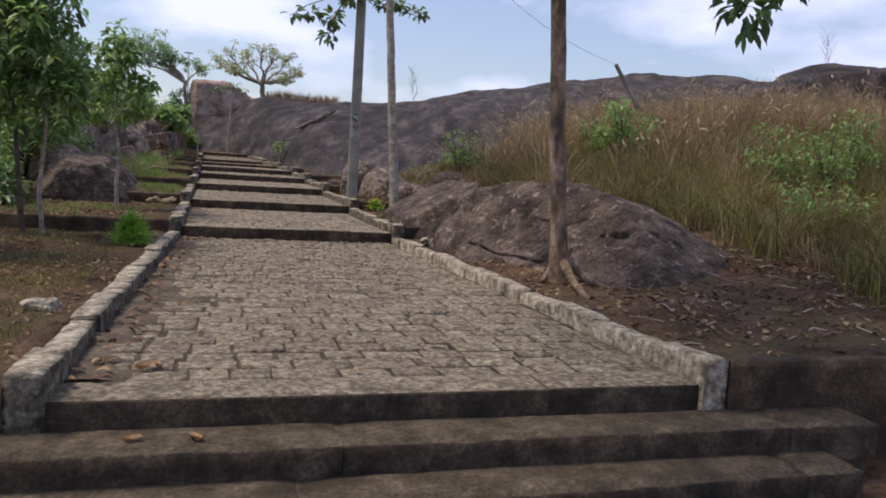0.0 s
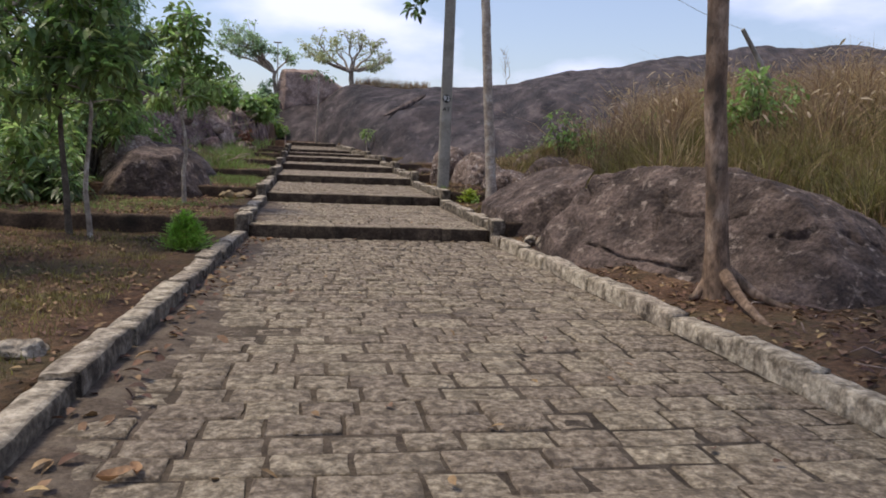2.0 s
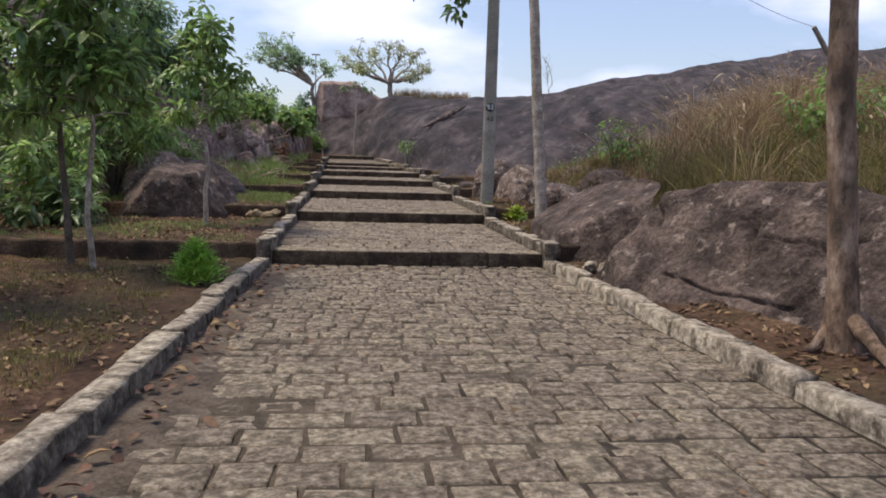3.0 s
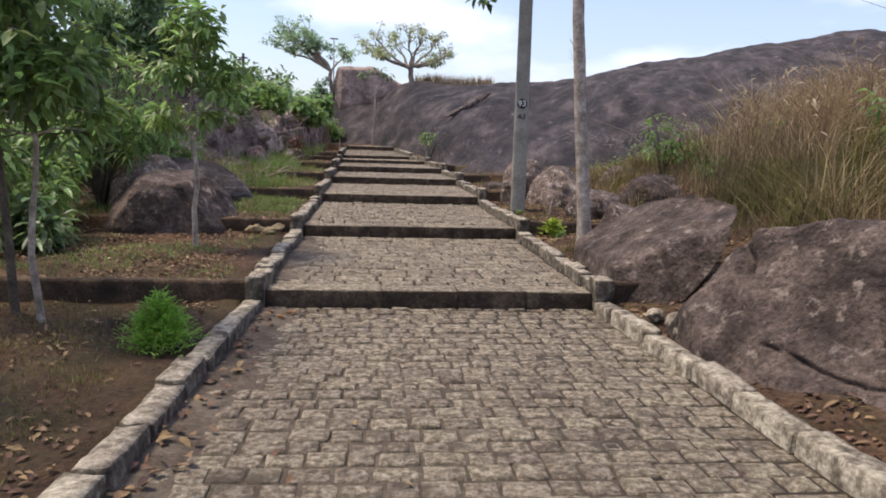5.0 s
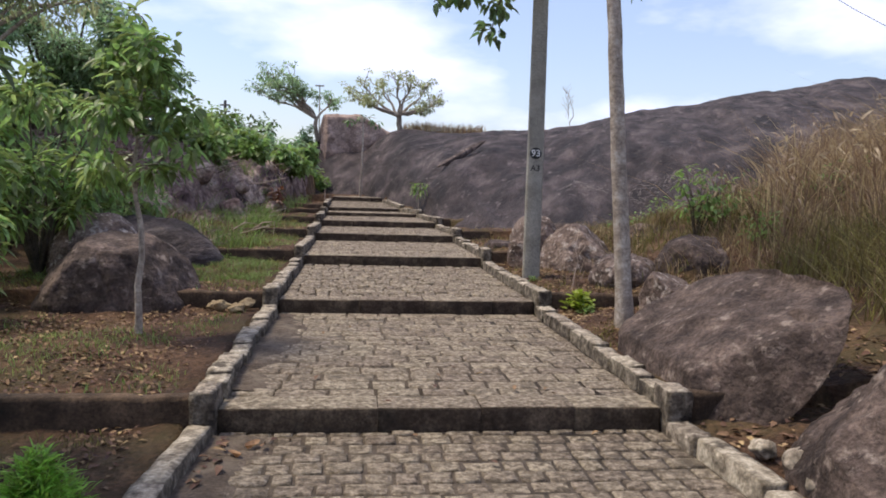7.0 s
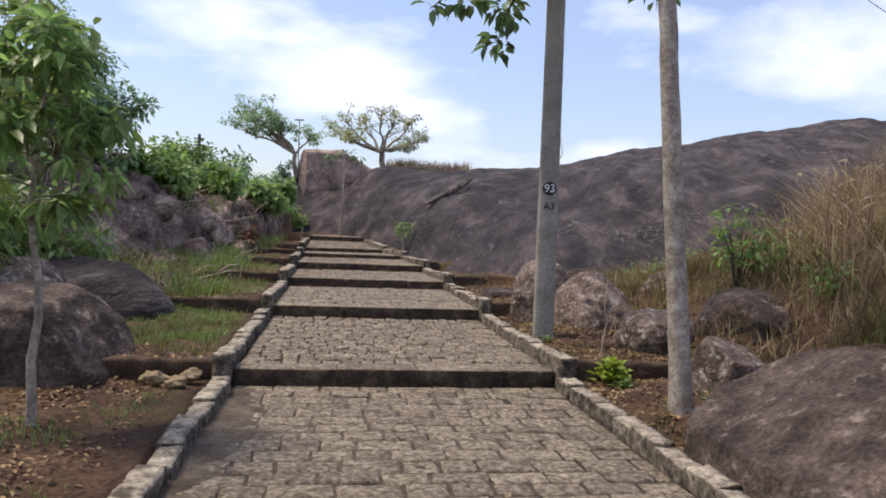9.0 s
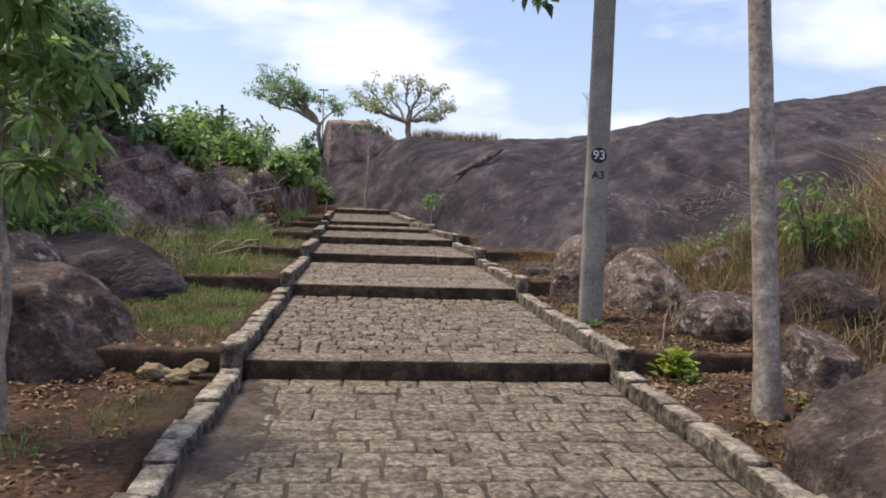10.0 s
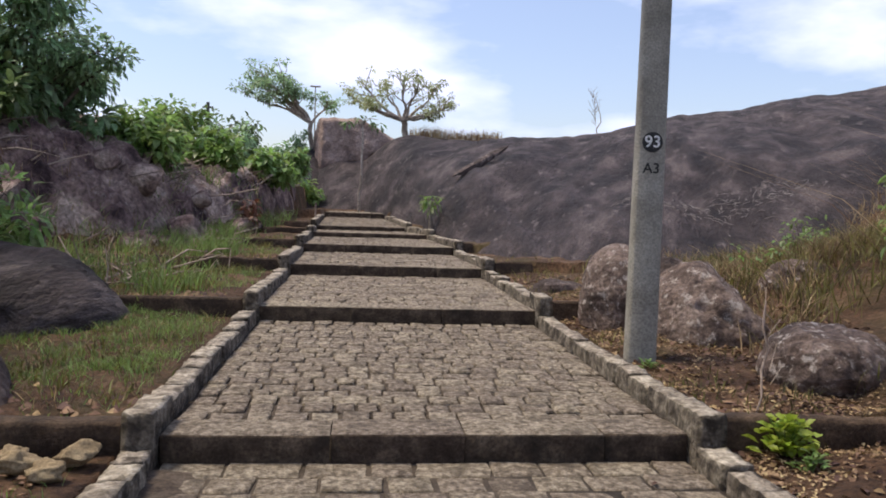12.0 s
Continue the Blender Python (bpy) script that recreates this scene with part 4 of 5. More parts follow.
def young_tree(base, height, clear, spread, count, leaf, mats, label, seed, r0=0.03, lean=(0, 0), bark=None):
    """A planted sapling: thin stem, leafy cone with tiers of drooping broad leaves."""
    thing = root("young_tree", label, "tree", base, group="young trees on the left terrace")
    r = np.random.default_rng(seed)
    line = trunk_line((0, 0, -0.08), (lean[0], lean[1], height), 0.18, 12, seed)
    b = Builder()
    tube(b, line, np.linspace(r0, 0.006, 12), 9, 0.04)
    put("trunk", b.mesh("trunk", True), bark or BARK_GREY, thing)
    clumps = []
    bt = Builder()
    for i in range(48):
        t = clear + (1 - clear) * r.uniform(0.03, 1.0)
        c0 = np.array([np.interp(t * height, line[:, 2], line[:, j]) for j in range(3)])
        a = r.uniform(0, 2 * np.pi)
        k = (t - clear) / (1 - clear)
        reach = spread * (0.35 + 0.65 * math.sin(math.pi * min(0.95, 0.30 + 0.68 * k))) * r.uniform(0.35, 1.0)
        c1 = c0 + np.array([math.cos(a) * reach, math.sin(a) * reach, 0.12 * spread - 0.1 * reach])
        tube(bt, [c0, (c0 + c1) / 2 + [0, 0, 0.05 * spread], c1], [0.009, 0.006, 0.003], 5, 0, False)
        s = spread * r.uniform(0.18, 0.36)
        clumps.append((tuple(c1 + np.array(base)), (s, s, s * 0.8)))
    put("branchwork", bt.mesh("branchwork"), bark or BARK_GREY, thing, kind="stuff")
    half = len(clumps) // 2
    crown(thing, clumps, count, leaf[0], leaf[1], mats[0], 0.4, "crown")
    # extra leaves put light and shade into colour, paler or darker by tree
    crown(thing, clumps[:half], count // 4, leaf[0], leaf[1], mats[1], 0.6, "young_leaves")
    return thing


young_tree((-1.12, 13.7, 0.35), 2.7, 0.5, 0.48, 760, (0.15, 0.07), (LEAF, LEAF_LIGHT), "young tree with a thin pale stem and drooping green leaves", 5, 0.034, (0.05, 0.1))
young_tree((-1.85, 11.0, 0.2), 3.1, 0.4, 0.85, 1500, (0.155, 0.075), (LEAF, LEAF_DARK), "dense green young tree with twin stems", 7, 0.038, (-0.1, 0.0), BARK_DARK)
young_tree((-1.6, 10.85, 0.2), 2.9, 0.44, 0.62, 900, (0.155, 0.075), (LEAF, LEAF_DARK), "slender young tree with dark drooping leaves", 8, 0.03, (0.1, -0.1))
young_tree((-2.6, 9.4, 0.22), 3.0, 0.36, 0.8, 1100, (0.155, 0.075), (LEAF, LEAF_DARK), "leafy green young tree", 9, 0.035, (0.0, 0.0), BARK_DARK)


def shrub(base, size, count, leaf, mat, label, seed, stems=9, droop=0.2, name="shrub", category="shrub", group=""):
    thing = root(name, label, category, base, group=group)
    r = np.random.default_rng(seed)
    b = Builder()
    clumps = []
    for i in range(stems):
        a = r.uniform(0, 2 * np.pi)
        k = math.sqrt(r.uniform(0.02, 1))
        tip = np.array([math.cos(a) * size[0] * k, math.sin(a) * size[1] * k, size[2] * r.uniform(0.5, 1.0) * (1.05 - 0.5 * k * k)])
        tube(b, [(0, 0, -0.05), tip * [0.4, 0.4, 0.6], tip], [0.012 * size[2], 0.008 * size[2], 0.003], 5, 0, False)
        s = 0.38 * min(size[0], size[2]) * r.uniform(0.6, 1.1)
        clumps.append((tuple(tip + np.array(base)), (s, s, s * 0.85)))
        clumps.append((tuple(tip * [0.8, 0.8, 0.6] + np.array(base)), (s, s, s)))
    put("stemwork", b.mesh("stemwork"), BARK_DARK, thing, kind="stuff")
    crown(thing, clumps, count, leaf[0], leaf[1], mat, droop, "foliage")
    return thing


# left: thicket behind the young trees
for i, (x, y, sx, sz, mat, n) in enumerate([(-3.4, 14.6, 0.9, 1.7, LEAF, 1500), (-3.1, 16.6, 1.0, 2.5, LEAF, 2000), (-4.6, 15.2, 1.2, 2.6, LEAF, 2000), (-5.8, 13.0, 1.2, 2.2, LEAF, 1500), (-3.9, 12.4, 0.9, 1.4, LEAF_DARK, 1100),
                                            (-4.3, 18.6, 1.3, 2.9, LEAF_DARK, 2000), (-6.6, 16.5, 1.6, 3.2, LEAF_DARK, 2000), (-3.2, 19.8, 0.8, 1.5, LEAF, 1000), (-5.0, 10.4, 1.0, 1.7, LEAF_DARK, 1200), (-2.9, 13.3, 0.5, 0.6, LEAF_DARK, 500)]):
    shrub((x, y, float(soil_z(x, y))), (sx, sx, sz), n, (0.19, 0.075), mat, "tangled green wild shrub in the thicket" if mat is LEAF else "dark green wild shrub in shade", 50 + i, 12, 0.35, group="thicket shrubs")
# bushes along the top of the left bank
for i, (x, y, sx, sz, mat, n) in enumerate([(-3.4, 27.5, 1.0, 1.1, LEAF_LIGHT, 900), (-2.3, 29.0, 0.8, 1.0, LEAF_LIGHT, 800), (-1.6, 31.0, 0.7, 1.0, LEAF_LIGHT, 600), (-4.6, 25.6, 1.0, 1.1, LEAF_BLUE, 1000), (-2.7, 32, 1.0, 1.3, LEAF_BLUE, 800),
                                            (-4.2, 31, 1.1, 1.4, LEAF_LIGHT, 800), (-6.2, 28, 1.4, 1.8, LEAF_BLUE, 1000), (-1.1, 34.5, 0.6, 1.0, LEAF, 450), (-3.5, 37, 1.4, 1.7, LEAF_DARK, 800), (-5.9, 23.2, 1.0, 1.3, LEAF, 900), (-3.0, 26.2, 0.7, 0.8, LEAF, 600), (-5.0, 24.6, 0.8, 0.9, LEAF_DARK, 700), (-1.5, 36.5, 0.7, 1.3, LEAF_BLUE, 450), (-0.9, 38.0, 0.5, 0.8, LEAF_LIGHT, 300)]):
    shrub((x, y, float(soil_z(x, y))), (sx, sx, sz), n, (0.24, 0.14), mat, "leafy bright green shrub on the bank" if mat is LEAF_LIGHT else "green shrub on the bank", 80 + i, 10, 0.3, group="bank shrubs")
dead = root("dry_shrub", "tall dry brown shrub with withered leaves in the thicket", "shrub", (-3.45, 20.0, float(soil_z(-3.45, 20.0))))
b = Builder()
for _ in range(70):
    a, k, hgt = rng.uniform(0, 2 * np.pi), rng.uniform(0.1, 0.55), rng.uniform(1.0, 2.3)
    tip = np.array([math.cos(a) * k, math.sin(a) * k, hgt])
    tube(b, [(0, 0, -0.05), tip * [0.4, 0.4, 0.6] + rng.normal(0, 0.04, 3), tip], [0.012, 0.009, 0.004], 4, 0, False)
put("stemwork", b.mesh("stemwork"), TWIG, dead, kind="stuff")
crown(dead, [((-3.45 + dx, 20.0 + dy, float(soil_z(-3.45, 20.0)) + dz), (0.3, 0.3, 0.4)) for dx, dy, dz in ((0, 0, 2.0), (-0.25, -0.1, 1.5), (0.25, 0.1, 1.4), (0, -0.2, 1.0), (0.3, -0.1, 0.8))], 420, 0.16, 0.04, LITTER, 0.9, "withered_leaves")
shrub((-1.35, 28.0, float(soil_z(-1.35, 28.0))), (0.25, 0.25, 1.15), 120, (0.18, 0.09), LEAF_RED, "thin shrub with reddish leaves on the bank", 95, 4)


def big_tree(base, height, trunk_r, clumps, count, leaf, mat, label, seed, bark=None, droop=0.3, twig=0.012, limbs=99):
    thing = root("tree", label, "tree", base)
    top = np.mean([c for c, _ in clumps], 0)
    b = Builder()
    fork = np.array([0, 0, height * 0.4]) + np.array([(top[0] - base[0]) * 0.3, (top[1] - base[1]) * 0.3, 0])
    tube(b, trunk_line((0, 0, -0.3), fork, 0.15, 8, seed), np.linspace(trunk_r * 1.3, trunk_r * 0.8, 8), 10, 0.04)
    put("trunk", b.mesh("trunk", True), bark or BARK_DARK, thing)
    r = np.random.default_rng(seed)
    for c, rad in clumps[:limbs]:
        tip = np.array(c) - np.array(base)
        mid = (fork * 0.5 + tip * 0.5) + np.array([r.normal(0, 0.16), r.normal(0, 0.12), r.normal(-0.05, 0.06) * height])
        b = Builder()
        q = np.array([fork - [0, 0, 0.1], fork * 0.7 + mid * 0.3, mid, mid * 0.5 + tip * 0.5 + [0, 0, 0.03 * height], tip])
        tube(b, q, np.linspace(trunk_r * 0.5, trunk_r * 0.08, 5), 7, 0.05)
        put("limb", b.mesh("limb", True), bark or BARK_DARK, thing)
    crown(thing, clumps, count, leaf[0], leaf[1], mat, droop, "crown", twig)
    return thing


def blob_clumps(centre, radii, n, size, seed):
    r = np.random.default_rng(seed)
    out = []
    for _ in range(n):
        d = r.normal(size=3)
        d /= np.linalg.norm(d)
        s = size * r.uniform(0.6, 1.3)
        out.append((tuple(np.array(centre) + d * np.array(radii) * r.uniform(0.5, 1.0)), (s, s, s * 0.7)))
    return out


big_tree((-6.2, 26.0, 1.6), 3.6, 0.16, blob_clumps((-5.5, 26.0, 4.3), (2.5, 1.5, 1.6), 44, 0.6, 1), 15000, (0.14, 0.075), LEAF_BLUE, "large dense bluish green tree above the bank", 1)
big_tree((-8.5, 24.0, 1.5), 4.5, 0.18, blob_clumps((-8.2, 24.0, 5.0), (2.0, 1.8, 1.5), 18, 0.7, 2), 5600, (0.14, 0.075), LEAF_BLUE, "large dark green tree in the thicket", 2)
big_tree((-7.5, 19.5, 0.9), 6.5, 0.17, blob_clumps((-5.3, 20.8, 5.3), (1.9, 1.4, 1.3), 24, 0.62, 3), 4200, (0.16, 0.055), LEAF_HAZY, "tall pale feathery tree behind the thicket", 3, BARK_GREY)
big_tree((-11, 15.0, 0.6), 6.0, 0.2, blob_clumps((-10.5, 15.0, 5.2), (2.4, 2.2, 1.9), 14, 1.0, 4), 3200, (0.2, 0.09), LEAF_DARK, "large dark tree beyond the thicket", 4)
def open_tree(base, fork, tips, r0, count, leaf, mat, bark, label, seed, flat=0.4, clump=0.3, low=0.5):
    """A tree whose bent limbs show through a thin crown: each limb forks again and carries small flat clumps."""
    thing = root("tree", label, "tree", base)
    r = np.random.default_rng(seed)
    base, fork = np.asarray(base, float), np.asarray(fork, float)
    b = Builder()
    tube(b, trunk_line((0, 0, -0.4), fork - base, 0.25, 7, seed), np.linspace(r0 * 1.2, r0 * 0.85, 7), 9, 0.05)
    put("trunk", b.mesh("trunk", True), bark, thing)
    clumps, twigs = [], Builder()
    for tip in tips:
        tip = np.asarray(tip, float) + [0, r.normal(0, 0.7), 0]
        d = tip - fork
        t = np.linspace(0, 1, 8)[:, None]
        line = fork + d * np.hstack([t ** 0.8, t, t ** (1.0 + low)]) + np.sin(t * 7 + r.uniform(0, 6)) * r.normal(0, 0.09, 3) * np.sin(np.pi * t)
        line[0] -= [0, 0, 0.12]
        b = Builder()
        tube(b, line - base, np.linspace(r0 * 0.55, r0 * 0.16, 8), 7, 0.05)
        put("limb", b.mesh("limb", True), bark, thing)
        clumps.append((tuple(tip), (clump, clump, clump * flat)))
        for _ in range(8):
            k = r.uniform(0.35, 1.0)
            q = np.array([np.interp(k, t[:, 0], line[:, a]) for a in range(3)])
            e = q + np.array([r.normal(0, 0.42), r.normal(0, 0.5), abs(r.normal(0.2, 0.2))]) + 0.12 * d
            m = (q + e) / 2 + r.normal(0, 0.06, 3)
            tube(twigs, np.array([q, m, e]) - base, [r0 * 0.2, r0 * 0.15, r0 * 0.07], 5, 0, False)
            c = clump * r.uniform(0.5, 1.0)
            clumps.append((tuple(e), (c, c, c * flat)))
    put("twigwork", twigs.mesh("twigwork"), bark, thing, kind="stuff")
    crown(thing, clumps, count, leaf[0], leaf[1], mat, 0.1, "crown")
    return thing


# tree with a flat canopy that reaches to one side, near the crest
open_tree((-1.2, 44.5, 2.9), (-1.28, 44.5, 5.0), [(-2.3, 44.5, 6.1), (-3.0, 44.5, 6.5), (-3.6, 44.5, 6.6), (-4.0, 44.5, 6.2), (-2.6, 44.5, 6.8), (-2.2, 44.5, 6.6), (-3.3, 44.5, 6.75), (-0.6, 44.5, 5.75)], 0.11, 3000, (0.17, 0.085),
          LEAF_BLUE, BARK_GREY, "slanting tree with a flat spreading canopy", 5, 0.45, 0.36, 0.0)
shrub((-1.7, 44.3, 3.0), (0.5, 0.5, 1.7), 700, (0.2, 0.1), LEAF_BLUE, "dense dark shrub at the foot of the slanting tree", 96, 9)
# umbrella tree on the crest
open_tree((2.68, 46.0, 4.3), (2.7, 46.0, 5.45), [(0.2, 46, 6.6), (0.95, 46, 6.8), (1.9, 46, 7.15), (2.7, 46, 7.3), (3.3, 46, 7.1), (4.1, 46, 6.95), (4.7, 46, 5.98), (1.2, 46, 5.75), (3.9, 46, 5.5)], 0.15, 2500, (0.17, 0.08),
          LEAF_HAZY, BARK_GREY, "pale umbrella-shaped tree with open bent branches on the crest", 6, 0.4, 0.34)
for i, (x, y, z, s) in enumerate([(-5.0, 52, 2.5, 2.4), (-8, 55, 2.5, 3.0), (-12, 48, 2.0, 3.4), (-3.0, 50, 2.5, 1.8), (-17, 40, 1.0, 4.5), (-20, 28, 0.5, 4.5)]):
    big_tree((x, y, z - 0.5), s * 0.9, 0.14, blob_clumps((x, y, z + s * 0.5), (s * 0.7, s * 0.6, s * 0.45), 9, s * 0.36, 20 + i), 1300, (0.26, 0.14), LEAF_BLUE, "distant green tree beyond the bank", 20 + i)


def bare_twig_tree(base, height, seed, label, mat=None, r0=0.03, n=34):
    thing = root("bare_tree", label, "tree", base)
    r = np.random.default_rng(seed)
    b = Builder()
    tube(b, trunk_line((0, 0, -0.2), (-0.25 * height * 0.5, 0, height), 0.3, 8, seed), np.linspace(r0, 0.006, 8), 6)
    put("trunk", b.mesh("trunk"), mat or TWIG, thing)
    b = Builder()
    for _ in range(n):
        z = height * r.uniform(0.3, 1.0)
        p = np.array([-0.125 * z, 0, z])
        a, ln = r.uniform(0, 2 * np.pi), height * r.uniform(0.1, 0.35)
        q = p + np.array([math.cos(a) * ln * 0.7, math.sin(a) * ln * 0.4, ln * 0.8])
        tube(b, [p, (p + q) / 2 + r.normal(0, 0.05, 3), q], [r0 * 0.4, r0 * 0.27, r0 * 0.13], 4, 0, False)
    put("twigwork", b.mesh("twigwork"), mat or TWIG, thing, kind="stuff")


bare_twig_tree((11.5, 45.5, 4.8), 2.1, 3, "leafless twiggy tree on the rock crest", n=22)
bare_twig_tree((36.0, 40.0, 7.6), 3.0, 4, "leafless twiggy tree on the rock crest", n=26)

# thin young tree, far utility pole, sapling at the rock's foot
thin = root("young_tree", "tall thin young tree with a bare stem and few leaves", "tree", (0.84, 36.0, 1.2))
b = Builder()
tube(b, trunk_line((0, 0, -0.1), (0.05, 0, 3.05), 0.08, 9, 3), np.linspace(0.045, 0.03, 9), 8)
put("trunk", b.mesh("trunk", True), BARK_GREY, thin)
b = Builder()
for dx in (-0.42, -0.2, 0.22, 0.5):
    tube(b, [(0.05, 0, 2.9), (0.05 + dx * 0.5, 0, 3.12), (0.05 + dx, 0.05, 3.08)], [0.018, 0.013, 0.008], 5, 0, False)
put("branchwork", b.mesh("branchwork"), BARK_GREY, thin, kind="stuff")
crown(thin, [((0.4, 36.0, 4.12), (0.16, 0.15, 0.18)), ((0.75, 36, 4.3), (0.18, 0.15, 0.12)), ((1.15, 36, 4.25), (0.2, 0.15, 0.15)), ((1.45, 36, 4.1), (0.14, 0.12, 0.16))], 44, 0.24, 0.1, LEAF_DARK, 0.8, "leaves")
far_pole = root("utility_pole", "distant dark utility pole with crossarms", "pole", (-5.65, 45, 1.5))
b = Builder()
tube(b, [(0, 0, 0), (0, 0, 4.15)], [0.09, 0.07], 8)
put("shaft", b.mesh("shaft"), METAL_DARK, far_pole)
for h in (3.6, 3.9):
    b = Builder()
    box(b, -0.22, 0.22, -0.04, 0.04, h, h + 0.07)
    put("crossarm", b.mesh("crossarm"), METAL_DARK, far_pole)
thin_pole = root("utility_pole", "thin pale street light pole behind the far tree", "pole", (-1.2, 45.6, 3.0))
b = Builder()
tube(b, [(0, 0, 0), (0, 0, 3.6)], [0.035, 0.025], 7)
put("shaft", b.mesh("shaft"), BARK_GREY, thin_pole)
b = Builder()
box(b, -0.22, 0.22, -0.05, 0.05, 3.58, 3.64)
put("head", b.mesh("head"), BARK_GREY, thin_pole)
sap = root("sapling", "small sapling with a tuft of yellow-green leaves", "sapling", (2.5, 28.6, 1.0))
b = Builder()
tube(b, [(0, 0, -0.1), (-0.02, 0, 0.4), (0.02, 0, 0.75)], [0.025, 0.02, 0.012], 6)
put("stem", b.mesh("stem"), BARK_GREY, sap)
crown(sap, [((2.5, 28.6, 1.78), (0.17, 0.17, 0.12)), ((2.5, 28.6, 1.62), (0.2, 0.2, 0.08))], 60, 0.22, 0.06, LEAF_LIGHT, 0.4, "tuft")
sap2 = root("sapling", "bare thin stake beside the end of the kerb", "sapling", (-0.35, 33.0, 1.1))
b = Builder()
tube(b, [(0, 0, -0.1), (0.02, 0, 0.5)], [0.03, 0.02], 6)
put("stem", b.mesh("stem"), TWIG, sap2)

# wire from the pole to a leaning post on the mound
wire = bpy.data.curves.new("power_line", "CURVE")
wire.dimensions, wire.bevel_depth = "3D", 0.0045
sp = wire.splines.new("POLY")
sp.points.add(12)
for i in range(13):
    t = i / 12
    a, c = np.array((3.1, 17.0, 7.9)), np.array((9.3, 17.4, 3.95))
    p = a * (1 - t) + c * t - np.array((0, 0, 0.68 * 4 * t * (1 - t)))
    sp.points[i].co = (*p, 1)
wire.materials.append(CONCRETE)
tagged(new("power_line", wire), "thin sagging wire running down from the pole", "cable")
stay = root("stay_post", "pale leaning stay post among dry grass", "post", (10.6, 17.6, float(soil_z(10.6, 17.6)) - 0.1))
b = Builder()
top = np.array((9.3, 17.4, 3.95)) - np.array(stay.location)
tube(b, [(0, 0, 0), top * 0.5, top], [0.07, 0.06, 0.045], 9)
put("shaft", b.mesh("shaft", True), CONCRETE, stay)

# ---- small plants by the path ----
def tuft_plant(base, size, count, leaf, mat, label, name="plant", droop=-0.6):
    thing = root(name, label, "plant", base)
    b = Builder()
    p = rng.normal(0, 1, (count, 3)) * np.array([size[0], size[1], 0]) * 0.4
    p[:, 2] = rng.uniform(0.02, size[2], count) * (1 - np.clip(np.hypot(p[:, 0], p[:, 1]) / (size[0] * 1.6), 0, 0.8))
    leaves(b, p, leaf[0], leaf[1], droop, 1.0)
    put("foliage", b.mesh("foliage"), mat, thing)
    b = Builder()
    for _ in range(10):
        a = rng.uniform(0, 2 * np.pi)
        tube(b, [(0, 0, -0.03), (math.cos(a) * size[0] * 0.2, math.sin(a) * size[1] * 0.2, size[2] * 0.4), (math.cos(a) * size[0] * 0.5, math.sin(a) * size[1] * 0.5, size[2] * 0.8)], [0.005, 0.004, 0.002], 4, 0, False)
    put("stemwork", b.mesh("stemwork"), GREEN_GRASS, thing, kind="stuff")
    return thing


tuft_plant((-0.55, 10.1, 0.18), (0.21, 0.2, 0.4), 2400, (0.085, 0.012), FEATHERY, "feathery bright green bush beside the kerb")
tuft_plant((3.28, 15.16, 0.36), (0.2, 0.14, 0.26), 150, (0.09, 0.055), LEAF_LIME, "bright yellow-green seedling beside the low wall")
tuft_plant((3.3, 14.95, 0.34), (0.1, 0.08, 0.12), 30, (0.06, 0.035), LEAF, "small green weed at the kerb")
tuft_plant((3.12, 16.75, 0.46), (0.14, 0.08, 0.1), 70, (0.06, 0.03), LEAF, "low green weeds at the foot of the pole")
tuft_plant((3.7, 14.15, 0.36), (0.08, 0.08, 0.12), 30, (0.07, 0.03), LEAF, "small green weed at the foot of the tree")
tuft_plant((4.3, 15.5, 0.5), (0.1, 0.08, 0.14), 30, (0.09, 0.04), LEAF, "small green weed under the boulder")
bare_twig_tree((3.42, 15.55, 0.45), 0.7, 8, "thin leafless shoot on the low wall", r0=0.007, n=8)
shrub((5.45, 17.0, float(soil_z(5.45, 17.0))), (0.5, 0.45, 1.35), 260, (0.1, 0.065), LEAF_LIGHT, "light green bush at the edge of the dry grass", 120, 8)
shrub((7.7, 14.0, float(soil_z(7.7, 14.0))), (0.8, 0.6, 1.15), 600, (0.13, 0.07), LEAF_LIGHT, "light green bush among dry grass", 121, 9)
for i, (x, y, h) in enumerate([(9.4, 10.6, 1.3), (10.6, 11.4, 1.4), (8.6, 11.0, 1.1), (11.5, 10.2, 1.5), (7.6, 8.6, 0.8)]):
    shrub((x, y, float(soil_z(x, y))), (0.6, 0.5, h), 420, (0.11, 0.05), LEAF, "loose green weed shrub in the tall grass", 130 + i, 9, group="weeds in the grass")


# ---- grass and litter ----
def scatter(n, x0, x1, y0, y1, keep):
    p = np.column_stack([rng.uniform(x0, x1, n), rng.uniform(y0, y1, n)])
    k = keep(p[:, 0], p[:, 1]) > rng.uniform(0, 1, n)
    p = p[k]
    return np.column_stack([p, soil_z(p[:, 0], p[:, 1])])


def patch(x, y, s, seed):
    return 0.5 + 0.5 * lump(x, y, s, seed)


def grass(name, pts, height, width, mat, label, lean=0.35):
    b = Builder()
    blades(b, pts, height, width, lean)
    put(name, b.mesh(name), mat, label=label, category="grass", kind="stuff")


# tall dry grass on the mound, in tussocks
def tussocks(n, x0, x1, y0, y1, keep, per, spread):
    c = scatter(n, x0, x1, y0, y1, keep)
    p = np.repeat(c[:, :2], per, 0) + rng.normal(0, spread, (len(c) * per, 2))
    h = np.repeat(rng.uniform(0.55, 1.25, len(c)), per)
    return np.column_stack([p, soil_z(p[:, 0], p[:, 1])]), h


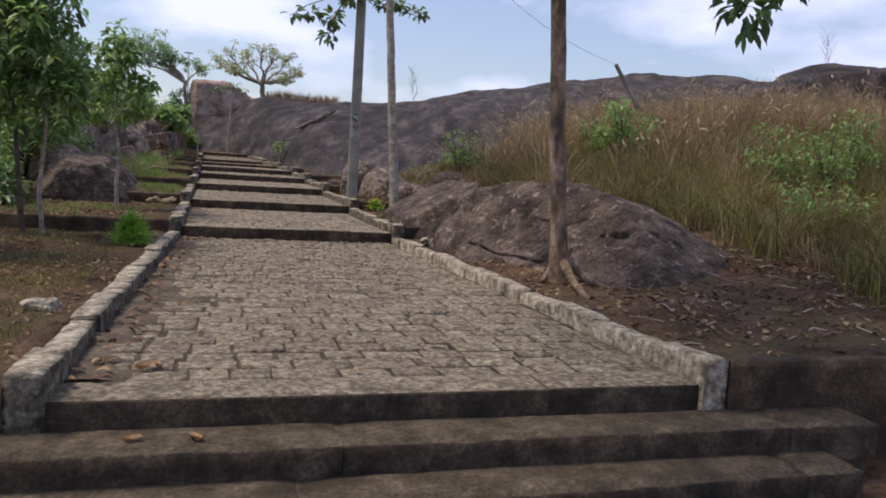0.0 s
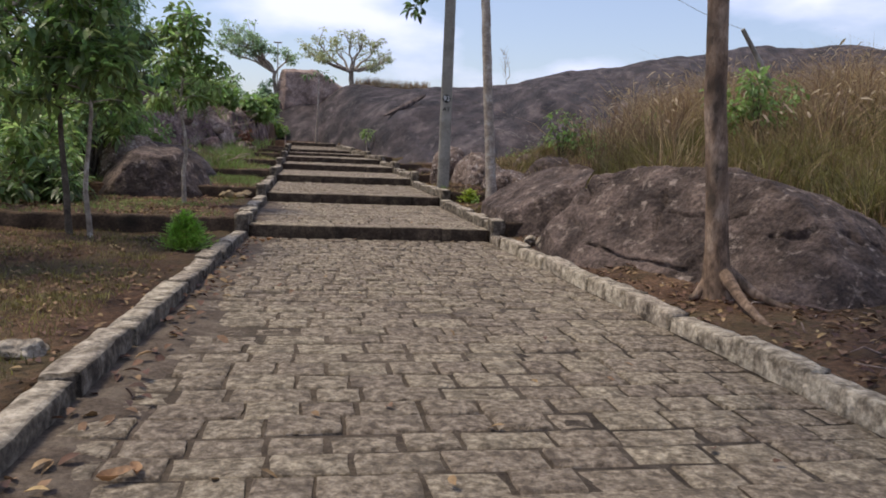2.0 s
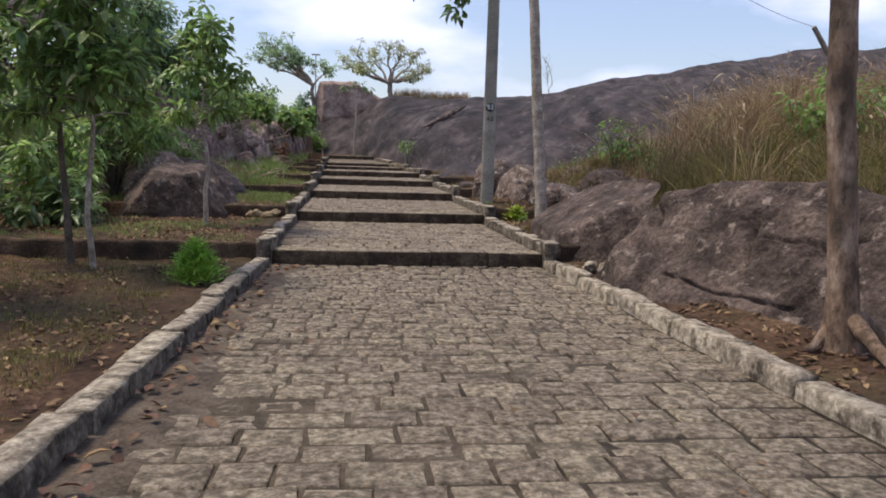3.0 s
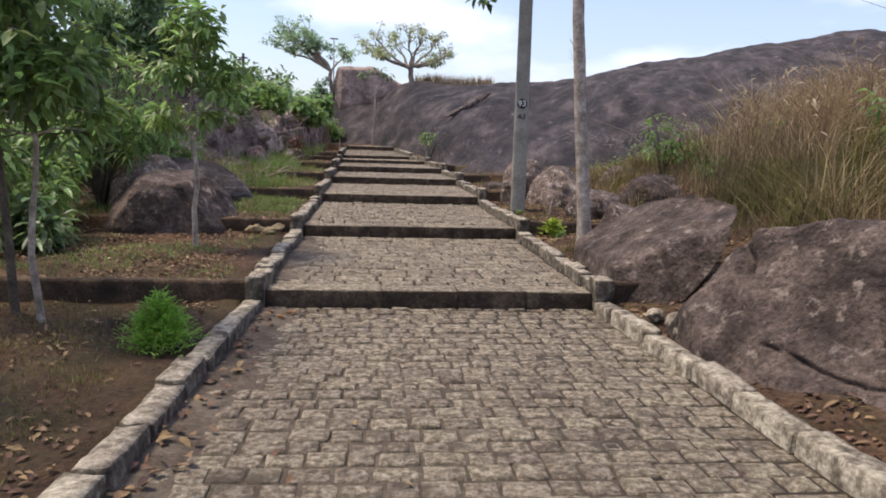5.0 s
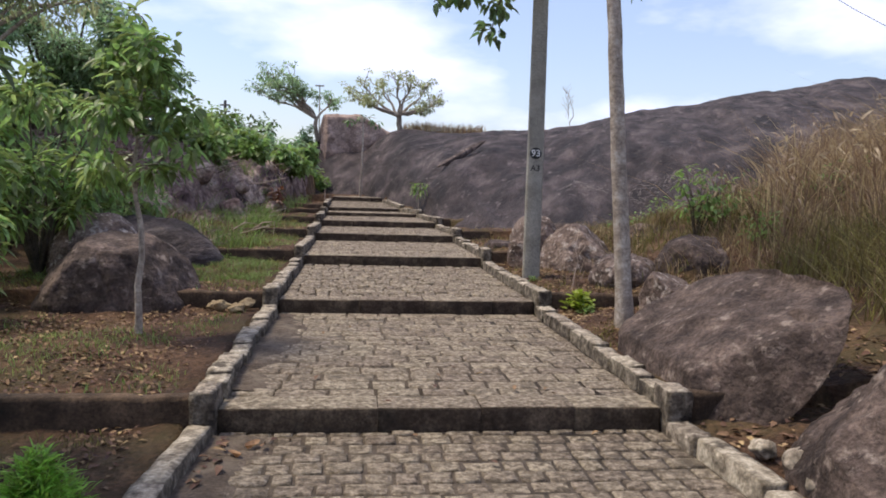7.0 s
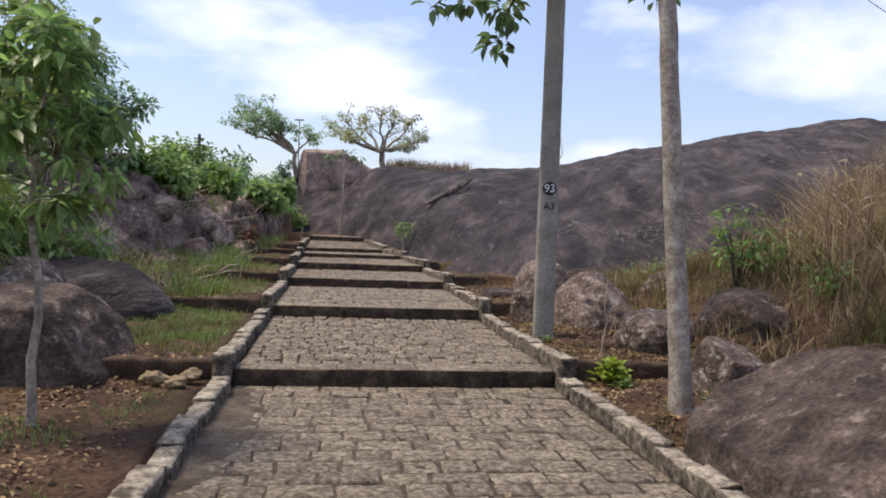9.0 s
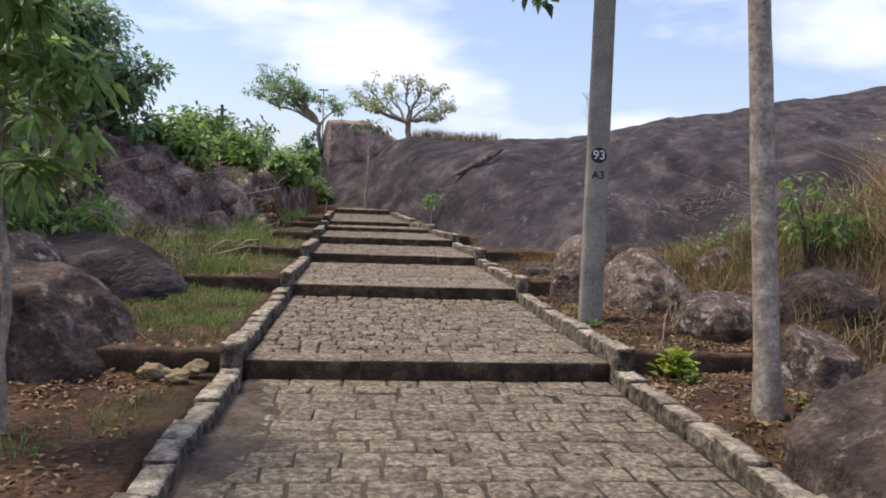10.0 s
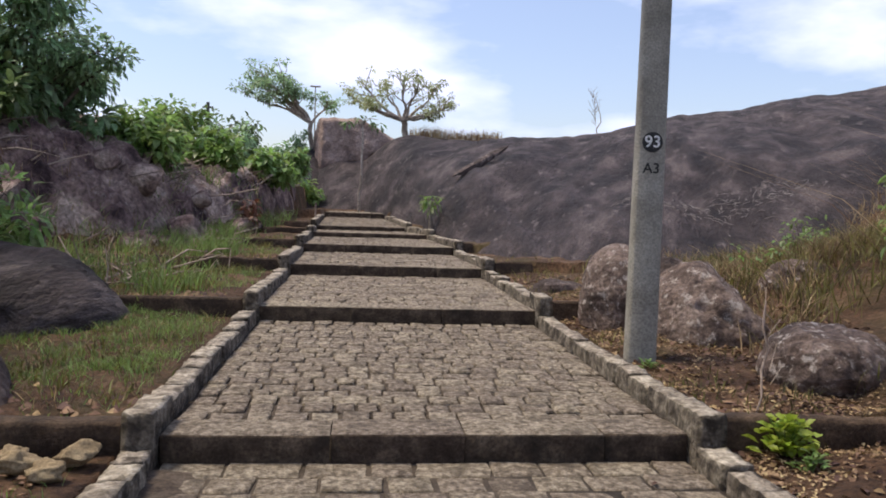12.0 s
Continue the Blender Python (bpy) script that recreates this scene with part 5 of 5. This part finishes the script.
p, h = tussocks(820, 4.7, 17, 12.2, 21, lambda x, y: smooth(0.3, 0.65, patch(x, y, 1.1, 1.0)) * smooth(4.9, 5.9, x - 0.16 * np.maximum(0, 16 - y)) * (0.3 + 0.7 * smooth(12.5, 15, y)) * (1 - smooth(17.3, 18.3, y) * (1 - smooth(7.5, 9, x))), 42, 0.12)
grass("dry_grass", p, 1.05 * h, 0.013, DRY_GRASS, "tall straw-coloured dry grass on the mound", 1.0)
seed_p = p[::16] + np.column_stack([rng.normal(0, 0.16, (len(p[::16]), 2)), 0.8 * h[::16] * rng.uniform(0.6, 1.4, len(p[::16]))])
b = Builder()
leaves(b, seed_p, 0.22, 0.045, -0.5, 0.7)
put("seed_heads", b.mesh("seed_heads"), PLUME, label="pale feathery seed heads of the dry grass", category="grass", kind="stuff")
p, h = tussocks(1500, 4.5, 16, 5.6, 14.5, lambda x, y: smooth(0.1, 0.6, patch(x, y, 1.3, 2.0)) * smooth(0.2, 1.0, x - np.interp(y, [6, 8, 10, 12, 15, 19], [5.6, 5.9, 5.7, 4.7, 4.9, 5.4])), 40, 0.16)
grass("olive_grass", p, 0.58 * h, 0.013, MIX_GRASS, "olive green and dry mixed tall grass", 1.1)
p, h = tussocks(560, 4.5, 16, 5.6, 15, lambda x, y: smooth(0.2, 0.6, patch(x, y, 1.5, 3.0)) * smooth(0.2, 1.0, x - np.interp(y, [6, 8, 10, 12, 15], [5.8, 6.1, 5.9, 4.8, 5.0])), 34, 0.16)
grass("dry_grass", p, 0.62 * h, 0.010, DRY_GRASS, "dry grass mixed into the green growth", 0.9)
p = scatter(20000, 3.9, 9, 13, 22.5, lambda x, y: smooth(0.35, 0.8, patch(x, y, 1.5, 5.0)) * smooth(3.9, 4.6, x))
grass("dry_scrub_grass", p, 0.27, 0.011, DRY_GRASS, "low dry scrub grass in front of the rock", 0.9)
p = scatter(11000, 3.9, 8, 13, 22.5, lambda x, y: smooth(0.35, 0.9, patch(x, y, 1.7, 7.0)) * smooth(3.9, 4.6, x))
grass("scrub_grass", p, 0.28, 0.013, MIX_GRASS, "low olive scrub in front of the rock", 0.8)
p, h = tussocks(520, 4.3, 8.5, 15.0, 21.5, lambda x, y: (0.35 + 0.65 * smooth(0.3, 0.7, patch(x, y, 1.9, 4.0))) * smooth(0, 0.5, np.maximum(x - 5.5, y - 18.2)), 24, 0.13)
grass("scrub_tufts", p, 0.28 * h, 0.013, MIX_GRASS, "tufts of olive scrub on the slope before the rock", 1.2)
p, h = tussocks(260, 4.4, 8.5, 15.0, 21.5, lambda x, y: (0.3 + 0.7 * smooth(0.3, 0.7, patch(x, y, 2.3, 6.0))) * smooth(0, 0.5, np.maximum(x - 5.5, y - 18.2)), 22, 0.13)
grass("scrub_tufts", p, 0.3 * h, 0.011, DRY_GRASS, "tufts of straw on the slope before the rock", 1.2)
for i, (x, y, h) in enumerate([(5.6, 15.6, 0.5), (6.4, 17.2, 0.6), (5.2, 18.9, 0.4), (7.2, 16.4, 0.7), (6.0, 19.6, 0.5)]):
    shrub((x, y, float(soil_z(x, y))), (0.45, 0.4, h), 170, (0.08, 0.04), LEAF_LIGHT, "low yellow-green weed shrub in the dry scrub", 140 + i, 8, group="weeds in the scrub")
# green grass of the left terraces
FRONTS = np.array([s[0] for s in STEPS])


def terrace_front(y):
    return FRONTS[np.clip(np.searchsorted(FRONTS, y) - 1, 0, len(FRONTS) - 1)]


p = scatter(52000, -3.4, -0.25, 15.4, 26, lambda x, y: smooth(0.1, 0.6, patch(x, y, 1.6, 3.0)) * smooth(-0.25, -0.5, x) * (0.12 + 0.88 * smooth(0.25, 1.3, y - terrace_front(y) + 0.25 * lump(x, y, 2.7, 3.0))) * (0.35 + 0.65 * (y < 19.2)))
grass("green_grass", p, 0.03 + 0.085 * smooth(0.2, 0.9, patch(p[:, 0], p[:, 1], 2.9, 1.7)), 0.007, GREEN_GRASS, "short fresh green grass on the terraces", 1.1)
p, h = tussocks(330, -3.3, -0.45, 15.6, 26, lambda x, y: 0.15 + 0.85 * smooth(0.4, 0.8, patch(x, y, 2.1, 5.0)), 26, 0.09)
grass("terrace_weeds", p, 0.12 * h, 0.012, MIX_GRASS, "taller green weeds among the terrace grass", 1.0)
p = scatter(9000, -3.3, -0.35, 15.5, 26, lambda x, y: smooth(0.4, 0.9, patch(x, y, 2.3, 8.0)))
grass("terrace_straw", p, 0.07, 0.008, DRY_GRASS, "dry straw among the terrace grass", 1.3)
p = scatter(52000, -4, -0.6, 4.6, 11.5, lambda x, y: (0.12 + 0.88 * smooth(0.3, 0.75, 0.6 * patch(x, y, 1.9, 6.0) + 0.4 * patch(x, y, 5.3, 2.0))) * smooth(-0.5, -0.75, x) * (1 - 0.6 * smooth(8.5, 10.5, y)))
grass("thin_grass", p, 0.045, 0.006, MIX_GRASS, "thin short grass on the soil", 0.7)
p = scatter(9000, -4, -0.3, 11.7, 15.2, lambda x, y: smooth(0.4, 0.8, patch(x, y, 1.5, 6.0)) * smooth(-0.3, -0.6, x))
grass("thin_grass", p, 0.06, 0.007, GREEN_GRASS, "thin short grass on the leaf-strewn soil", 0.7)
p = scatter(2600, 2.95, 3.9, 12.8, 24, lambda x, y: smooth(0.4, 0.8, patch(x, y, 2.5, 8.0)))
grass("thin_grass", p, 0.1, 0.009, MIX_GRASS, "sparse grass beside the kerb", 0.7)
# dry grass on the crest
cp = np.column_stack([rng.uniform(3, 7, 900), rng.uniform(44.5, 46.5, 900)])
grass("crest_grass", np.column_stack([cp, dome_z(cp[:, 0], cp[:, 1]) - 0.05]), 0.55, 0.03, DRY_GRASS, "dry grass along the rock crest", 0.3)
# brush on the left bank
p = scatter(1500, -6.5, -0.9, 20, 33, lambda x, y: smooth(-0.9, -1.8, x) * smooth(0.35, 0.7, patch(x, y, 1.2, 9.0)))
b = Builder()
for q in p:
    d = rng.normal(0, 1, 3) * [0.42, 0.34, 0.14] + [0, 0, 0.16]
    e = q + d * rng.uniform(0.5, 1.1)
    tube(b, [q, q + d * 0.5 + rng.normal(0, 0.06, 3), e, e + rng.normal(0, 0.1, 3) - [0, 0, 0.08]], [0.016, 0.012, 0.008, 0.004], 4, 0, False)
put("dead_brush", b.mesh("dead_brush"), TWIG, label="tangle of dead grey-brown brushwood on the bank", category="brushwood", kind="stuff")
p = scatter(6500, -7, -0.9, 20.5, 33, lambda x, y: smooth(-0.9, -2.2, x) * smooth(0.3, 0.7, patch(x, y, 1.4, 2.5)))
grass("bank_grass", p, 0.3, 0.016, DRY_GRASS, "dry matted grass on the bank", 0.9)
p, h = tussocks(700, -6.5, -0.7, 19.2, 32, lambda x, y: smooth(-0.7, -1.2, x) * smooth(0.3, 0.7, patch(x, y, 1.1, 4.2)), 34, 0.13)
grass("bank_weeds", p, 0.36 * h, 0.014, GREEN_GRASS, "green weeds at the foot of the bank", 0.9)
r = np.random.default_rng(77)
for i in range(34):
    x, y = r.uniform(-5.2, -1.4), r.uniform(20.6, 31.0)
    y = max(y, float(np.interp(x, [-5.2, -3, -2, -1.4], [21.2, 23.0, 25.0, 28.0])))
    k = r.uniform(0.18, 0.5) if x > -4.2 else r.uniform(0.3, 0.75)
    at = np.array([x, y, float(soil_z(x, y)) + 0.1])
    faces = [(at + d * k * r.uniform(0.35, 0.7), d) for d in (v / np.linalg.norm(v) for v in r.normal(size=(7, 3)) - [0, 0.5, -0.3])]
    cut_boulder(tuple(at), (k * 1.2, k, k * 0.8), 160 + i, "angular purplish-brown rock jutting from the bank", BANK, faces, rough=0.1 * k, levels=4)


def litter(name, pts, size, mat, label, lift=0.012):
    b = Builder()
    p = np.array(pts)
    p[:, 2] += lift
    leaves(b, p, size, size * 0.55, -0.05, 1.0)
    put(name, b.mesh(name), mat, label=label, category="leaf litter", kind="stuff")


litter("leaf_litter", scatter(24000, -5, -0.45, 4.7, 15.3, lambda x, y: np.where(y > 11.6, 0.15, 0.04) + smooth(0.3, 0.8, patch(x, y, 1.4, 0.5)) * np.where(y > 11.6, 0.9, 0.4)), 0.054, LITTER, "brown fallen leaves on the soil")
litter("leaf_litter", scatter(1700, 3.1, 7.5, 4.6, 9.0, lambda x, y: 0.2 + 0.7 * smooth(0.4, 0.8, patch(x, y, 2.0, 0.8))), 0.085, LITTER, "dry fallen leaves on the red soil")
litter("leaf_litter", scatter(2600, 3.1, 6.5, 5.0, 9.5, lambda x, y: 0.25 + 0.75 * smooth(0.35, 0.7, patch(x, y, 2.6, 2.8))), 0.06, LITTER, "small dry leaf chips on the red soil")
p = scatter(160, 3.3, 7.0, 4.9, 8.5, lambda x, y: 0.3 + 0.7 * patch(x, y, 1.7, 3.0))
b = Builder()
for q in p:
    a, ln = rng.uniform(0, 2 * np.pi), rng.uniform(0.08, 0.3)
    d = np.array([math.cos(a), math.sin(a), 0]) * ln
    tube(b, [q + [0, 0, 0.012], q + d * 0.5 + rng.normal(0, 0.012, 3) + [0, 0, 0.02], q + d + [0, 0, 0.012]], [0.006, 0.005, 0.003], 5, 0, False)
put("fallen_twigs", b.mesh("fallen_twigs"), TWIG, label="dry fallen twigs and roots on the red soil", category="twigs", kind="stuff")
OCHRE_CHIPS = material("ochre_leaf_chip", [(0.16, 0.1, 0.045), (0.26, 0.175, 0.085), (0.36, 0.265, 0.145)], 3, 30, 0.85, 0, island=0.5, leafy=0.1)
litter("leaf_litter", scatter(15000, 3.0, 4.8, 14.0, 21, lambda x, y: smooth(0.25, 0.7, patch(x, y, 2.2, 1.8)) * (1 - smooth(3.9, 4.7, x))), 0.034, OCHRE_CHIPS, "ochre leaf chips and gravel beside the kerb")
litter("leaf_litter", scatter(6000, 3.0, 4.8, 10.3, 22, lambda x, y: 0.3 + 0.5 * patch(x, y, 2.0, 0.8)), 0.07, LITTER, "dry fallen leaves and chips among the stones")


def path_level(y):
    return np.interp(y, [STEPS[2][0], STEPS[2][0] + 0.01, 11.59, 11.6, 15.29, 15.3], [0.0, 0.14, 0.14, 0.29, 0.29, 0.44])


yy = rng.uniform(4.6, 11.4, 130)
xx = edge_left(yy) + np.abs(rng.normal(0.04, 0.11, 130)) + 0.03
litter("path_leaves", np.column_stack([xx, yy, path_level(yy)]), 0.085, LITTER, "curled dry leaves gathered along the kerb", 0.03)
yy = rng.uniform(4.6, 15, 60)
litter("path_leaves", np.column_stack([rng.uniform(0.2, 2.6, 60), yy, path_level(yy)]), 0.06, LITTER, "few dry leaf scraps on the paving", 0.02)


def curled_leaf(at, size, turn, mat, label):
    b = Builder()
    t = np.linspace(-1, 1, 7)
    rows = []
    for u in t:
        w = (1 - u * u) ** 0.6 * 0.45 + 0.02
        rows.append([(u, -w, 0.35 * u * u + 0.7 * w), (u, 0, 0.35 * u * u + 0.15 * math.sin(u * 3)), (u, w * 0.8, 0.35 * u * u + 0.9 * w)])
    f = [(i * 3 + j, i * 3 + j + 1, (i + 1) * 3 + j + 1, (i + 1) * 3 + j) for i in range(6) for j in range(2)]
    b.add(np.array(rows).reshape(-1, 3) * size, f)
    ob = put("fallen_leaf", b.mesh("fallen_leaf", True), mat, label=label, category="leaf", at=at, group="fallen leaves on the path")
    ob.rotation_euler = (0, 0, turn)


ORANGE = material("orange_dry_leaf", [(0.2, 0.1, 0.045), (0.33, 0.19, 0.085)], 12, 60, 0.7, 0, leafy=0.2)
curled_leaf((0.02, 4.95, 0.15), 0.06, 0.5, ORANGE, "curled orange-brown fallen leaf on the paving")
curled_leaf((0.07, 5.0, 0.15), 0.045, 1.9, ORANGE, "small curled orange-brown fallen leaf on the paving")
curled_leaf((0.02, 4.28, 0.01), 0.045, 0.2, ORANGE, "curled brown fallen leaf on the lower step")
curled_leaf((0.28, 4.27, 0.01), 0.05, 2.2, ORANGE, "curled orange-brown fallen leaf on the lower step")
curled_leaf((0.18, 11.3, 0.15), 0.065, 1.0, ORANGE, "curled brown fallen leaf at the foot of the step")
curled_leaf((0.1, 11.15, 0.15), 0.055, 2.4, ORANGE, "curled brown fallen leaf at the foot of the step")


# thin dirt washed over the paving along the kerb
def dirt_film(u, y):
    edge = 0.22 + 0.26 * lump(u, y, 1.5, 1.0) + 0.1 * lump(u, y, 5.3, 2.0)
    return path_level(y) + 0.012 - 0.036 * smooth(0.2, 1.0, u / np.maximum(0.1, edge + 0.25)) + 0.007 * lump(u, y, 9.0, 2.0) + 0.005 * lump(u, y, 23.0, 4.0)


for y0, y1 in ((4.75, 11.55), (12.0, 15.2)):
    b = sheet(np.arange(-0.02, 1.1, 0.04), np.arange(y0, y1, 0.05), dirt_film)
    b.v[0][:, 0] += edge_left(b.v[0][:, 1])
    put("dirt_drift", b.mesh("dirt_drift", True), DIRT, label="thin brown dirt washed over the paving along the kerb", category="dirt", kind="stuff")


# chalky scratches on the rock, too worn to read
CHALK = material("chalk_scratch", [(0.17, 0.145, 0.135), (0.28, 0.25, 0.235)], 4, 40, 0.95, 0)
b = Builder()
for _ in range(190):
    u, w = rng.uniform(0, 1), rng.normal(0.5, 0.2)
    x, y = 5.9 + 3.2 * u, 24.8 - 1.4 * u + 2.1 * w
    a, ln = rng.uniform(0, math.pi), rng.uniform(0.03, 0.12)
    line = [(x + math.cos(a + bend) * ln * s, y + math.sin(a + bend) * ln * 1.6 * s) for s, bend in ((-1, 0), (0, 0.2), (1, rng.normal(0.3, 0.5)))]
    tube(b, [(px, py, float(dome_z(px, py)) + 0.004) for px, py in line], [0.003, 0.007, 0.003], 5)
put("scratches", b.mesh("scratches"), CHALK, label="worn pale scratches and chalk marks on the dark rock", category="marks", kind="stuff")
# stones and clods on the bare front strip of the left terraces
b = Builder()
for (sy, sz) in STEPS[4:8]:
    n = 120
    x, y = rng.uniform(-3.0, -0.3, n), sy + 0.12 + np.abs(rng.normal(0, 0.3, n))
    for px, py in zip(x, y):
        s = rng.uniform(0.012, 0.045)
        v = np.array([(1, 0, 0), (0.3, 1, 0), (-0.9, 0.5, 0), (-0.7, -0.8, 0), (0.4, -1, 0), (0.1, 0, 0.8)]) * s * rng.uniform(0.6, 1.4, (6, 3))
        b.add(v + [px, py, float(soil_z(px, py)) - 0.004], [(0, 1, 5), (1, 2, 5), (2, 3, 5), (3, 4, 5), (4, 0, 5)])
put("pebbles", b.mesh("pebbles"), LITTER, label="small stones and clods along the terrace edges", category="pebbles", kind="stuff")
